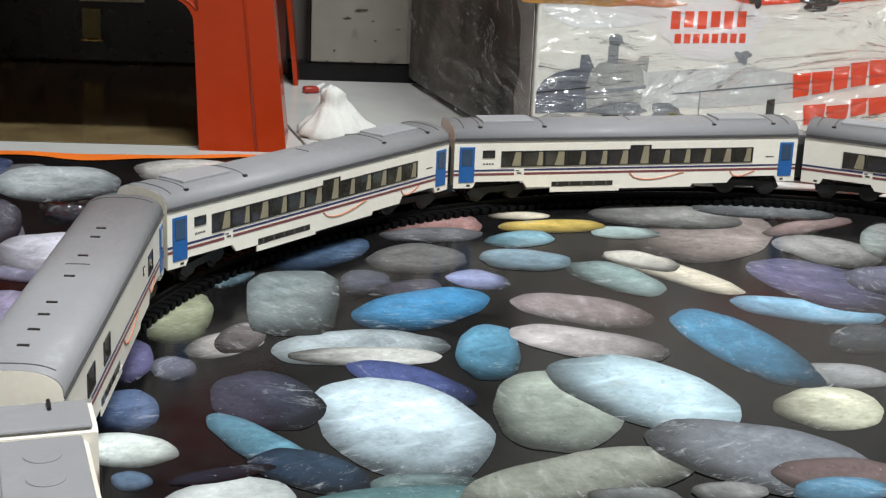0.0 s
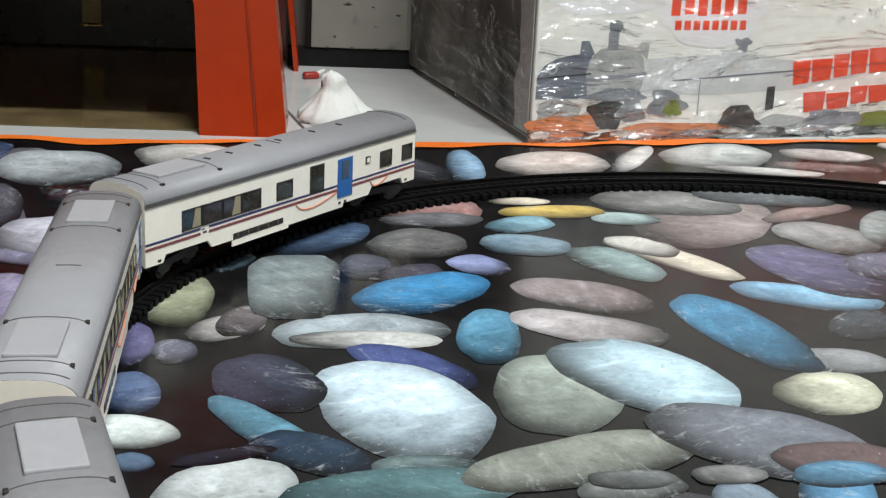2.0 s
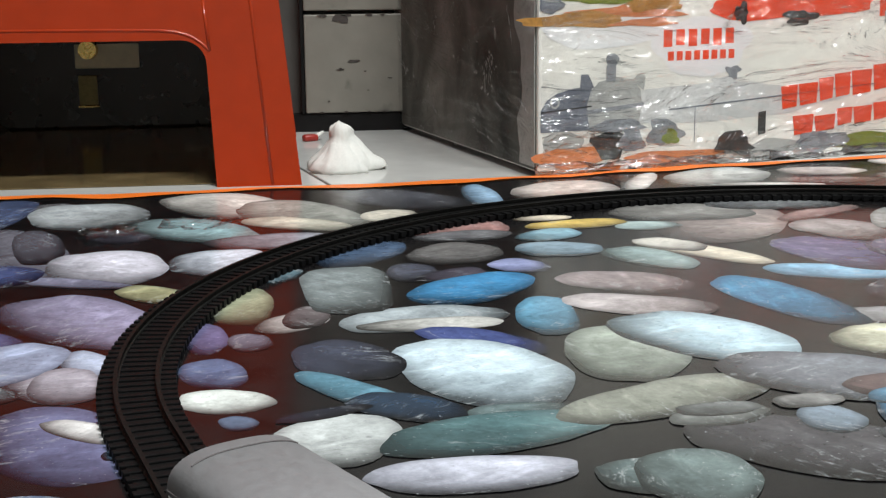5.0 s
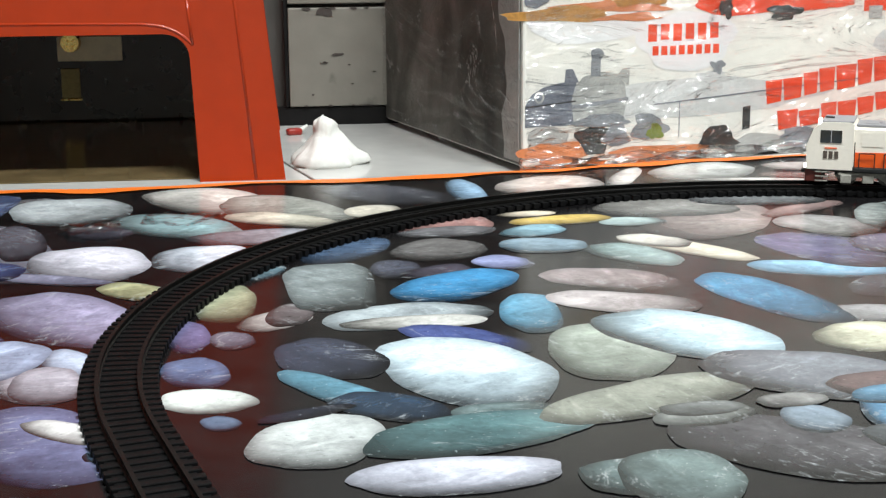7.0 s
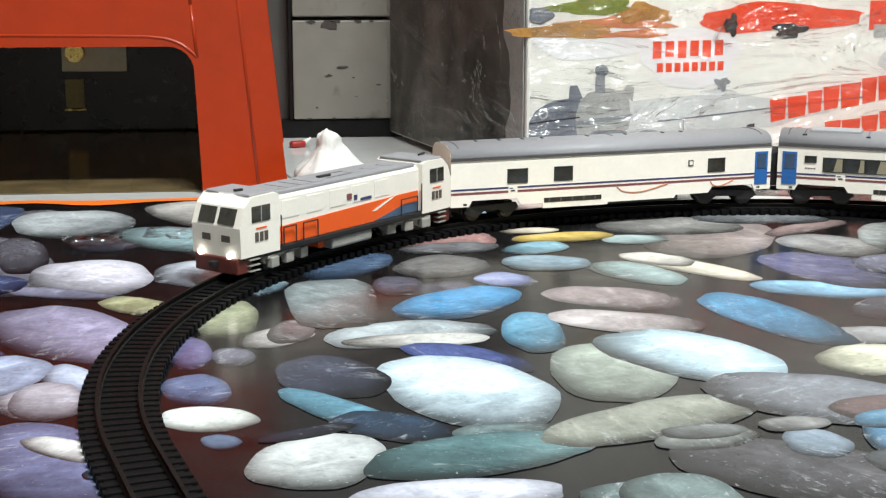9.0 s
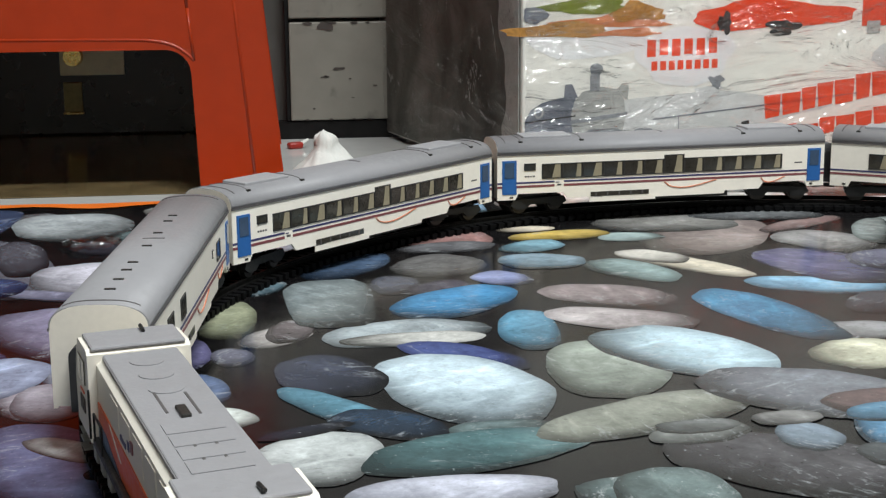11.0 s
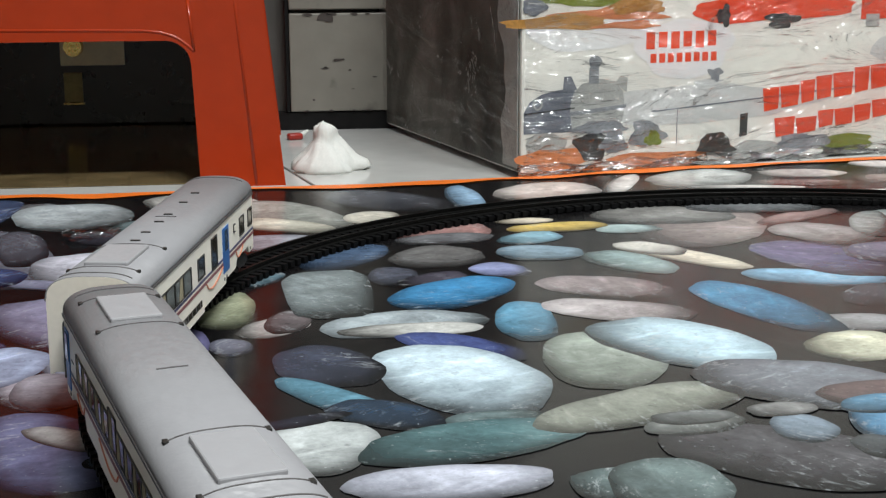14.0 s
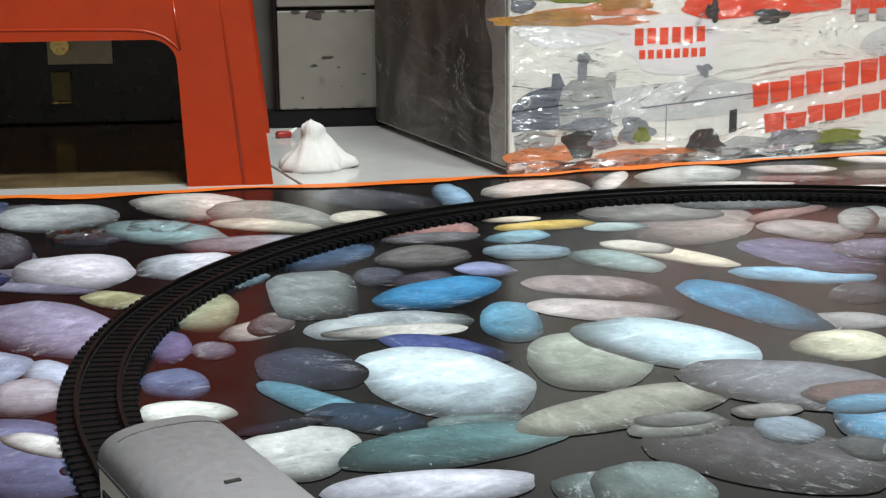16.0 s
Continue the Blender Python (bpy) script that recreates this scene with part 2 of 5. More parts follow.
MAT = {
    "vinyl": material("mat_ink", (0.008, 0.0075, 0.008), 0.20, vary=0.5, scale=9, spec=0.18),
    "edge": material("orange_edge", srgb(238, 120, 40), 0.45, vary=0.12, scale=30),
    "tile": material("ceramic_tile", (0.58, 0.58, 0.56), 0.12, vary=0.04, scale=6, spots=0.06),
    "grout": material("grout", (0.10, 0.09, 0.08), 0.8, vary=0.3, scale=30),
    "plastic": material("red_orange_plastic", srgb(160, 47, 6), 0.22, vary=0.07, scale=10, bump=0.05, bump_scale=90),
    "paper": material("white_tissue", (0.70, 0.70, 0.665), 0.9, vary=0.05, scale=60, bump=0.6, bump_scale=110),
    "panel": material("chipped_white_board", (0.195, 0.182, 0.155), 0.5, vary=0.08, scale=9, spots=0.5, bump=0.1),
    "greywall": material("grey_side_board", (0.062, 0.060, 0.054), 0.6, vary=0.15, scale=12, spots=0.3),
    "black": material("black_plinth", (0.010, 0.0095, 0.0095), 0.6, vary=0.3, scale=20, spec=0.1),
    "darkwood": material("dark_brown_board", (0.016, 0.012, 0.007), 0.3, vary=0.25, scale=8),
    "plate": material("yellowed_plate", (0.80, 0.74, 0.50), 0.4, vary=0.1, scale=20),
    "brass": material("brass", (0.75, 0.55, 0.18), 0.25, metal=1.0, vary=0.1, scale=40),
    "base": material("brown_shade_sheet", (0.14, 0.10, 0.048), 0.12, vary=0.35, scale=5),
    "ink_ochre": material("print_ochre", srgb(176, 128, 66), 0.4, vary=0.35, scale=60),
    "ink_slate": material("print_slate_blue", srgb(112, 116, 126), 0.4, vary=0.25, scale=60),
    "wall_far": material("pale_wall_paint", (0.45, 0.44, 0.41), 0.8, vary=0.05, scale=3),
    "wall": material("room_wall", (0.34, 0.33, 0.31), 0.8, vary=0.05, scale=3),
    "ceiling": material("room_ceiling", (0.45, 0.45, 0.44), 0.85, vary=0.03, scale=3),
    "carton": material("printed_carton", (0.82, 0.80, 0.74), 0.4, vary=0.08, scale=14),
    "carton_side": cloudy_reflection_material("carton_side_reflections", (0.020, 0.021, 0.016), (0.30, 0.295, 0.265), 10.0),
    "brass_dull": material("dim_reflection", (0.20, 0.16, 0.06), 0.35, metal=0.5, vary=0.2, scale=60),
    "ink_red": material("print_red", srgb(226, 74, 36), 0.4, vary=0.08, scale=60),
    "ink_orange": material("print_orange", srgb(206, 128, 82), 0.4, vary=0.2, scale=40),
    "ink_brown": material("brown_reflection_patch", srgb(96, 62, 44), 0.4, vary=0.3, scale=30),
    "ink_white": material("print_white", (0.80, 0.80, 0.80), 0.4, vary=0.03, scale=60),
    "ink_grey": material("print_grey", (0.24, 0.25, 0.27), 0.4, vary=0.3, scale=70),
    "ink_pale": material("print_pale_grey", (0.42, 0.42, 0.40), 0.4, vary=0.2, scale=70),
    "ink_dark": material("print_dark", (0.03, 0.03, 0.03), 0.45, vary=0.4, scale=90),
    "ink_green": material("print_green", srgb(120, 130, 50), 0.4, vary=0.3, scale=70),
    "ink_blue": material("print_sky_blue", srgb(206, 206, 204), 0.4, vary=0.1, scale=40),
    "film": film_material(),
    "film_taut": film_material("clear_film_taut", 1.10, 0.30, 0.5),
    "print": print_material(),
    "track": material("black_track_plastic", (0.005, 0.005, 0.0053), 0.5, vary=0.25, scale=60, spec=0.08, bump=0.1, bump_scale=500),
    "rail": material("blackened_rail", (0.007, 0.0068, 0.0065), 0.45, spec=0.09, vary=0.3, scale=90),
    "cream": material("cream_paint", srgb(250, 243, 230), 0.38, vary=0.03, scale=60),
    "roof": material("grey_roof_paint", srgb(144, 143, 146), 0.55, vary=0.05, scale=50, bump=0.08, bump_scale=600),
    "roof_light": material("pale_roof_unit", srgb(158, 157, 160), 0.5, vary=0.04, scale=70),
    "rib": material("dark_grey_rib", srgb(84, 80, 80), 0.6, vary=0.1, scale=80),
    "navy": material("navy_stripe", srgb(58, 58, 100), 0.4, vary=0.06, scale=80),
    "maroon": material("maroon_stripe", srgb(128, 72, 76), 0.4, vary=0.06, scale=80),
    "swoosh": material("orange_line", srgb(206, 128, 96), 0.4, vary=0.06, scale=80),
    "blue": material("blue_door_paint", srgb(44, 100, 168), 0.35, vary=0.08, scale=80),
    "blue_glass": material("blue_door_window", srgb(66, 84, 108), 0.12, vary=0.1, scale=80),
    "glass": material("smoked_window", (0.035, 0.031, 0.024), 0.08, vary=0.35, scale=160, spec=0.7),
    "frame": material("window_rubber", (0.02, 0.018, 0.016), 0.5, vary=0.2, scale=80),
    "curtain": material("beige_curtain", srgb(150, 140, 116), 0.8, vary=0.15, scale=150),
    "bellows": material("dark_bellows", (0.03, 0.03, 0.032), 0.75, vary=0.3, scale=120),
    "under": material("black_underframe", (0.012, 0.012, 0.012), 0.5, vary=0.3, scale=90),
    "wheel": material("dark_wheel_steel", (0.06, 0.055, 0.05), 0.35, metal=0.7, vary=0.2, scale=120),
    "bogie_grey": material("silver_grey_bogie", srgb(150, 148, 140), 0.5, vary=0.2, scale=120, bump=0.2, bump_scale=700),
    "bogie_tan": material("tan_tank", srgb(168, 155, 110), 0.5, vary=0.15, scale=120),
    "loco_white": material("white_locomotive_paint", srgb(238, 232, 220), 0.35, vary=0.03, scale=60),
    "loco_orange": material("orange_locomotive_band", srgb(232, 92, 28), 0.35, vary=0.04, scale=60),
    "loco_navy": material("slate_blue_band", srgb(70, 92, 118), 0.35, vary=0.05, scale=60),
    "loco_red": material("red_brown_pilot", srgb(96, 42, 34), 0.5, vary=0.1, scale=80),
    "mark_grey": material("dark_grey_mark", srgb(84, 74, 66), 0.45, vary=0.05, scale=90),
    "lamp_glow": glow("headlight_glow", (1.0, 0.95, 0.85), 6.0),
    "tube": glow("lamp_tube", (1.0, 0.97, 0.92), 4.0),
    "red_scrap": material("red_plastic_scrap", srgb(150, 40, 30), 0.4, vary=0.1, scale=90),
    "wire": material("dark_joint", (0.05, 0.04, 0.035), 0.7, vary=0.2, scale=60),
}


# ---- mesh helpers ----
def solid(name, bm, mat, parent=None, label="", smooth=False):
    for f in bm.faces:
        f.smooth = smooth
    me = bpy.data.meshes.new(name)
    bm.to_mesh(me)
    bm.free()
    for m in mat if isinstance(mat, (list, tuple)) else [mat]:
        me.materials.append(m)
    ob = new(name, me)
    if parent:
        ob.parent = parent
    if label:
        tagged(ob, label=label)
    return ob


def part(name, bm, mat, parent, label="", smooth=False):
    return solid(name, bm, MAT[mat] if isinstance(mat, str) else mat, parent, label, smooth)


def box(x0, x1, y0, y1, z0, z1, bevel=0.0, bm=None):
    """A box, its edges rounded by bevel; into bm if one is given."""
    b = bm or bmesh.new()
    made = bmesh.ops.create_cube(b, size=1.0, matrix=Matrix.Translation(((x0 + x1) / 2, (y0 + y1) / 2, (z0 + z1) / 2)) @ Matrix.Diagonal((x1 - x0, y1 - y0, z1 - z0, 1)))
    if bevel:
        edges = list({e for v in made["verts"] for e in v.link_edges})
        bmesh.ops.bevel(b, geom=edges, offset=bevel, segments=2, affect="EDGES", profile=0.5)
    return b


def rod(a, b_, r, bm=None, seg=10, r2=None):
    """A round bar from a to b_."""
    bm = bm or bmesh.new()
    a, b_ = Vector(a), Vector(b_)
    d = b_ - a
    m = Matrix.Translation((a + b_) / 2) @ d.to_track_quat("Z", "Y").to_matrix().to_4x4()
    bmesh.ops.create_cone(bm, cap_ends=True, segments=seg, radius1=r, radius2=r if r2 is None else r2, depth=d.length, matrix=m)
    return bm


def extrude_profile(points, x0, x1, bm=None):
    """A closed (y, z) outline drawn out from x0 to x1."""
    bm = bm or bmesh.new()
    a = [bm.verts.new((x0, y, z)) for y, z in points]
    b = [bm.verts.new((x1, y, z)) for y, z in points]
    n = len(points)
    for i in range(n):
        bm.faces.new((a[i], a[(i + 1) % n], b[(i + 1) % n], b[i]))
    bm.faces.new(a[::-1])
    bm.faces.new(b)
    bmesh.ops.recalc_face_normals(bm, faces=bm.faces)
    return bm


def plate(points, y0, y1, bm=None):
    """A closed (x, z) outline made y0 to y1 thick."""
    bm = bm or bmesh.new()
    a = [bm.verts.new((x, y0, z)) for x, z in points]
    b = [bm.verts.new((x, y1, z)) for x, z in points]
    n = len(points)
    for i in range(n):
        bm.faces.new((a[i], a[(i + 1) % n], b[(i + 1) % n], b[i]))
    bm.faces.new(a[::-1])
    bm.faces.new(b)
    bmesh.ops.recalc_face_normals(bm, faces=bm.faces)
    return bm


def empty(name, m=None):
    ob = new(name)
    ob.empty_display_size = 0.02
    if m is not None:
        ob.matrix_basis = m
    return ob


# ---- the room ----
FLOOR = -0.0015
ob = solid("wall_north", box(-2.2, 2.4, 1.65, 1.75, FLOOR, 2.5), MAT["wall_far"])
tagged(ob, "pale plastered room wall behind the furniture", "wall", kind="structure")
ob = solid("wall_south", box(-2.2, 2.4, -2.1, -2.0, FLOOR, 2.5), MAT["wall"])
tagged(ob, "pale plastered room wall", "wall", kind="structure")
ob = solid("wall_west", box(-2.3, -2.2, -2.0, 1.65, FLOOR, 2.5), MAT["wall"])
tagged(ob, "pale plastered room wall", "wall", kind="structure")
ob = solid("wall_east", box(2.4, 2.5, -2.0, 1.65, FLOOR, 2.5), MAT["wall"])
tagged(ob, "pale plastered room wall", "wall", kind="structure")
ob = solid("ceiling", box(-2.2, 2.4, -2.0, 1.65, 2.45, 2.55), MAT["ceiling"])
tagged(ob, "white painted room ceiling", "ceiling", kind="structure")
floor = solid("floor", box(-2.2, 2.4, -2.0, 1.65, FLOOR - 0.06, FLOOR - 0.002), MAT["grout"])
tagged(floor, "glossy white ceramic floor tiles with dark joints", "floor", kind="structure")

fixture = empty("ceiling_lamp", pose(0.52, -0.30, 2.45))
tagged(fixture, "white ceiling lamp with a glowing tube", "lamp")
part("housing", box(-0.6, 0.6, -0.05, 0.05, -0.06, -0.001, 0.01), "ceiling", fixture)
part("tube", rod((-0.55, 0, -0.08), (0.55, 0, -0.08), 0.018), "tube", fixture, "glowing lamp tube")

# ---- the printed mat ----
MAT_L, MAT_R, MAT_N = -0.52, 1.15, -0.75


def mat_edge(x):
    """The far edge of the mat, cut a little unevenly."""
    y = float(np.interp(x, (-0.36, -0.19, 0.08, 0.17, 0.40, 1.2), (0.908, 0.909, 0.932, 0.956, 0.990, 1.04)))
    return y + 0.002 * math.sin(x * 37) + 0.0012 * math.sin(x * 91 + 1)


bm = bmesh.new()
N = 120
far = [(MAT_L + (MAT_R - MAT_L) * i / N) for i in range(N + 1)]
top_a = [bm.verts.new((x, MAT_N, 0)) for x in far]
top_b = [bm.verts.new((x, mat_edge(x), 0)) for x in far]
low_a = [bm.verts.new((x, MAT_N, -0.0014)) for x in far]
low_b = [bm.verts.new((x, mat_edge(x), -0.0014)) for x in far]
for i in range(N):
    bm.faces.new((top_a[i], top_a[i + 1], top_b[i + 1], top_b[i]))
    bm.faces.new((top_b[i], top_b[i + 1], low_b[i + 1], low_b[i]))
    bm.faces.new((low_a[i + 1], low_a[i], top_a[i], top_a[i + 1]))
bm.faces.new((top_a[0], top_b[0], low_b[0], low_a[0]))
bm.faces.new((top_b[N], top_a[N], low_a[N], low_b[N]))
mat = solid("floor_mat", bm, MAT["vinyl"])
tagged(mat, "glossy vinyl floor mat printed with river pebbles on black", "mat")

bm = bmesh.new()
for i in range(N):
    x0, x1 = far[i], far[i + 1]
    w0, w1 = (0.012 + 0.004 * math.sin(x * 29 + 2) + 0.003 * math.sin(x * 77) for x in (x0, x1))
    e0, e1 = mat_edge(x0) + 0.0004, mat_edge(x1) + 0.0004
    v = [bm.verts.new(p) for p in ((x0, e0 - w0, 0.0009), (x1, e1 - w1, 0.0009), (x1, e1, 0.0009), (x0, e0, 0.0009), (x0, e0, -0.0013), (x1, e1, -0.0013))]
    bm.faces.new((v[0], v[1], v[2], v[3]))
    bm.faces.new((v[3], v[2], v[5], v[4]))
part("border", bm, "edge", mat, "orange trimmed border of the mat")
bm = bmesh.new()
for i in range(90):
    y0, y1 = MAT_N + (0.905 - MAT_N) * i / 90, MAT_N + (0.905 - MAT_N) * (i + 1) / 90
    w0, w1 = (0.011 + 0.003 * math.sin(y * 33) for y in (y0, y1))
    v = [bm.verts.new(p) for p in ((MAT_L - 0.0004, y0, 0.0009), (MAT_L + w0, y0, 0.0009), (MAT_L + w1, y1, 0.0009), (MAT_L - 0.0004, y1, 0.0009))]
    bm.faces.new(v)
part("border", bm, "edge", mat, "orange trimmed border of the mat")

PLACED = []


def pebble(x, y, a, b, turn, colour, square=None):
    """One printed pebble: an uneven rounded shape with half-axes a and b, flat on the mat."""
    rnd = random.Random(round(x * 7919 + y * 104729))
    c, s = math.cos(radians(turn)), math.sin(radians(turn))
    level = 0
    rim = [(x + k * (c * a * math.cos(t) - s * b * math.sin(t)), y + k * (s * a * math.cos(t) + c * b * math.sin(t))) for t in (0.2618 * i for i in range(24)) for k in (0.5, 1.12)]
    for px, py, pa, pb, pc, ps, pl, prim in PLACED:
        if pl < level or math.hypot(px - x, py - y) > 1.15 * (pa + a):
            continue
        inside = any(((u - px) * pc + (v - py) * ps) ** 2 / pa ** 2 + ((v - py) * pc - (u - px) * ps) ** 2 / pb ** 2 < 1.25 for u, v in rim)
        inside = inside or any(((u - x) * c + (v - y) * s) ** 2 / a ** 2 + ((v - y) * c - (u - x) * s) ** 2 / b ** 2 < 1.25 for u, v in prim)
        if inside:
            level = pl + 1
    PLACED.append((x, y, a, b, c, s, level, rim))
    ph = [rnd.uniform(0, 6.28) for _ in range(4)]
    square = square or rnd.uniform(0.84, 1.0)
    seg = 36
    bm = bmesh.new()
    uv = bm.loops.layers.uv.new("UVMap")

    def ring(k):
        out = []
        for i in range(seg):
            t = 6.28318 * i / seg
            w = 1 + 0.02 * math.sin(2 * t + ph[0]) + 0.030 * math.sin(3 * t + ph[1]) + 0.016 * math.sin(5 * t + ph[2]) + 0.014 * math.sin(7 * t + ph[0] + ph[2]) + 0.009 * math.sin(11 * t + ph[3])
            ct, st = math.cos(t), math.sin(t)
            lx = a * w * math.copysign(abs(ct) ** square, ct) * k
            ly = b * w * math.copysign(abs(st) ** square, st) * k
            out.append((bm.verts.new((c * lx - s * ly, s * lx + c * ly, 0)), (0.5 + 0.5 * k * (c * ct - s * st), 0.5 + 0.5 * k * (s * ct + c * st))))
        return out

    mid = (bm.verts.new((0, 0, 0)), (0.5, 0.5))
    rings = [ring(0.5), ring(0.8), ring(1.0)]

    def face(*vs):
        f = bm.faces.new([v for v, _ in vs])
        for loop, (_, u) in zip(f.loops, vs):
            loop[uv].uv = u

    for i in range(seg):
        j = (i + 1) % seg
        face(mid, rings[0][i], rings[0][j])
        for r0, r1 in zip(rings, rings[1:]):
            face(r0[i], r1[i], r1[j], r0[j])
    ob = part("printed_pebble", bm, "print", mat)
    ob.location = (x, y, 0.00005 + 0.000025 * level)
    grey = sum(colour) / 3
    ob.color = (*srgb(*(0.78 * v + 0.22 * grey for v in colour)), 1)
    return ob


# Pebble tones at mid right are lifted, carrying the mat's haze in colour.
pebble(-0.254, 0.833, 0.047, 0.021, -77, (120, 120, 125))
pebble(-0.335, 0.828, 0.031, 0.015, -83, (150, 165, 165))
pebble(-0.299, 0.835, 0.061, 0.025, 82, (70, 85, 125))
pebble(-0.263, 0.706, 0.081, 0.033, -75, (110, 108, 122))
pebble(-0.303, 0.665, 0.041, 0.014, -73, (106, 116, 144))
pebble(-0.235, 0.828, 0.046, 0.039, -77, (190, 200, 205))
pebble(-0.148, 0.854, 0.054, 0.036, -62, (225, 222, 215))
pebble(-0.097, 0.811, 0.060, 0.034, -64, (165, 168, 160))
pebble(-0.100, 0.780, 0.038, 0.019, -32, (215, 210, 190))
pebble(-0.025, 0.856, 0.052, 0.031, -48, (85, 88, 98))
pebble(0.029, 0.862, 0.045, 0.013, -90, (140, 180, 215))
pebble(0.091, 0.873, 0.043, 0.035, 44, (225, 212, 205))
pebble(0.150, 0.897, 0.046, 0.010, 66, (235, 230, 225))
pebble(0.214, 0.913, 0.047, 0.035, 39, (210, 212, 208))
pebble(0.297, 0.926, 0.034, 0.020, -4, (225, 212, 205))
pebble(0.287, 0.887, 0.037, 0.014, -8, (130, 105, 100))
pebble(0.236, 0.872, 0.044, 0.011, -9, (205, 200, 195))
pebble(0.376, 0.958, 0.026, 0.020, -23, (230, 220, 215))
pebble(0.334, 0.844, 0.025, 0.009, -8, (241, 235, 230))
pebble(0.350, 0.896, 0.023, 0.018, 26, (150, 135, 128))
pebble(-0.165, 0.770, 0.049, 0.030, -46, (145, 175, 180))
pebble(-0.209, 0.755, 0.023, 0.017, -42, (70, 66, 78))
pebble(-0.113, 0.729, 0.043, 0.022, 6, (150, 152, 165))
pebble(-0.038, 0.796, 0.023, 0.020, -73, (225, 218, 200))
pebble(-0.143, 0.675, 0.033, 0.029, -89, (214, 223, 240))
pebble(-0.252, 0.732, 0.051, 0.015, -79, (92, 90, 102))
pebble(-0.205, 0.671, 0.046, 0.032, -74, (220, 218, 235))
pebble(-0.219, 0.635, 0.036, 0.010, -23, (134, 134, 163))
pebble(-0.173, 0.603, 0.026, 0.014, -45, (164, 164, 121))
pebble(-0.204, 0.557, 0.058, 0.031, -59, (148, 142, 177))
pebble(-0.280, 0.654, 0.043, 0.029, 5, (67, 81, 134))
pebble(-0.128, 0.573, 0.036, 0.015, 89, (166, 171, 137))
pebble(-0.105, 0.538, 0.020, 0.014, 47, (197, 190, 187))
pebble(-0.098, 0.547, 0.021, 0.011, 80, (105, 95, 98))
pebble(-0.063, 0.684, 0.038, 0.019, 60, (75, 100, 135))
pebble(-0.109, 0.635, 0.018, 0.008, 62, (96, 125, 139))
pebble(-0.011, 0.678, 0.030, 0.026, 51, (120, 118, 118))
pebble(0.002, 0.743, 0.035, 0.025, 46, (177, 128, 123))
pebble(-0.000, 0.726, 0.031, 0.016, 8, (120, 120, 125))
pebble(-0.040, 0.634, 0.022, 0.014, 89, (80, 84, 100))
pebble(-0.019, 0.625, 0.022, 0.012, 34, (80, 76, 92))
pebble(0.020, 0.642, 0.018, 0.015, -50, (146, 156, 208))
pebble(-0.012, 0.594, 0.042, 0.024, 44, (60, 150, 215))
pebble(-0.043, 0.537, 0.042, 0.023, 10, (165, 178, 185))
pebble(-0.040, 0.526, 0.035, 0.012, 3, (215, 215, 210))
pebble(0.016, 0.535, 0.036, 0.015, 84, (91, 160, 198))
pebble(0.069, 0.596, 0.037, 0.023, -26, (155, 139, 141))
pebble(0.064, 0.548, 0.038, 0.020, -23, (190, 180, 182))
pebble(-0.076, 0.602, 0.050, 0.023, -88, (130, 142, 145), 0.55)
pebble(-0.021, 0.496, 0.035, 0.015, -41, (70, 85, 150))
pebble(-0.027, 0.449, 0.054, 0.033, -70, (200, 224, 238))
pebble(0.038, 0.468, 0.044, 0.027, 82, (160, 172, 160))
pebble(0.079, 0.489, 0.047, 0.032, -59, (178, 210, 226))
pebble(0.172, 0.512, 0.024, 0.016, 1, (150, 152, 155))
pebble(0.156, 0.474, 0.027, 0.021, 43, (215, 214, 185))
pebble(0.138, 0.549, 0.055, 0.021, -73, (59, 139, 187))
pebble(0.185, 0.602, 0.039, 0.019, -17, (128, 187, 225))
pebble(0.208, 0.647, 0.049, 0.032, -68, (96, 94, 134))
pebble(0.128, 0.663, 0.046, 0.015, -51, (235, 223, 198))
pebble(0.116, 0.684, 0.023, 0.015, -47, (219, 214, 203))
pebble(0.095, 0.651, 0.033, 0.019, -61, (139, 166, 166))
pebble(0.165, 0.737, 0.063, 0.036, 55, (166, 148, 144))
pebble(0.235, 0.764, 0.039, 0.012, 35, (160, 134, 131))
pebble(0.149, 0.780, 0.048, 0.030, -6, (150, 148, 144))
pebble(0.215, 0.798, 0.045, 0.020, -8, (128, 131, 134))
pebble(0.116, 0.740, 0.021, 0.014, -6, (177, 203, 203))
pebble(0.231, 0.711, 0.034, 0.027, -58, (160, 158, 158))
pebble(0.283, 0.735, 0.044, 0.020, 63, (150, 160, 158))
pebble(0.253, 0.657, 0.032, 0.024, 23, (102, 102, 126))
pebble(0.074, 0.751, 0.033, 0.015, 9, (241, 203, 91))
pebble(0.051, 0.721, 0.023, 0.015, 34, (134, 187, 209))
pebble(0.049, 0.680, 0.026, 0.020, -8, (134, 166, 187))
pebble(0.056, 0.773, 0.020, 0.009, 9, (235, 219, 193))
pebble(-0.082, 0.473, 0.033, 0.022, -70, (62, 68, 88))
pebble(-0.081, 0.428, 0.037, 0.011, -52, (85, 140, 165))
pebble(-0.062, 0.406, 0.025, 0.015, -38, (38, 59, 83))
pebble(-0.020, 0.396, 0.021, 0.009, 6, (86, 104, 106))
pebble(-0.138, 0.461, 0.022, 0.014, -78, (89, 110, 153))
pebble(-0.144, 0.516, 0.027, 0.010, -85, (109, 105, 154))
pebble(-0.124, 0.507, 0.015, 0.010, -79, (102, 102, 120))
pebble(-0.132, 0.423, 0.020, 0.015, -24, (229, 239, 234))
pebble(-0.091, 0.372, 0.029, 0.023, 66, (198, 205, 205))
pebble(-0.033, 0.372, 0.045, 0.021, 15, (79, 117, 122))
pebble(0.040, 0.403, 0.050, 0.020, 25, (144, 148, 135))
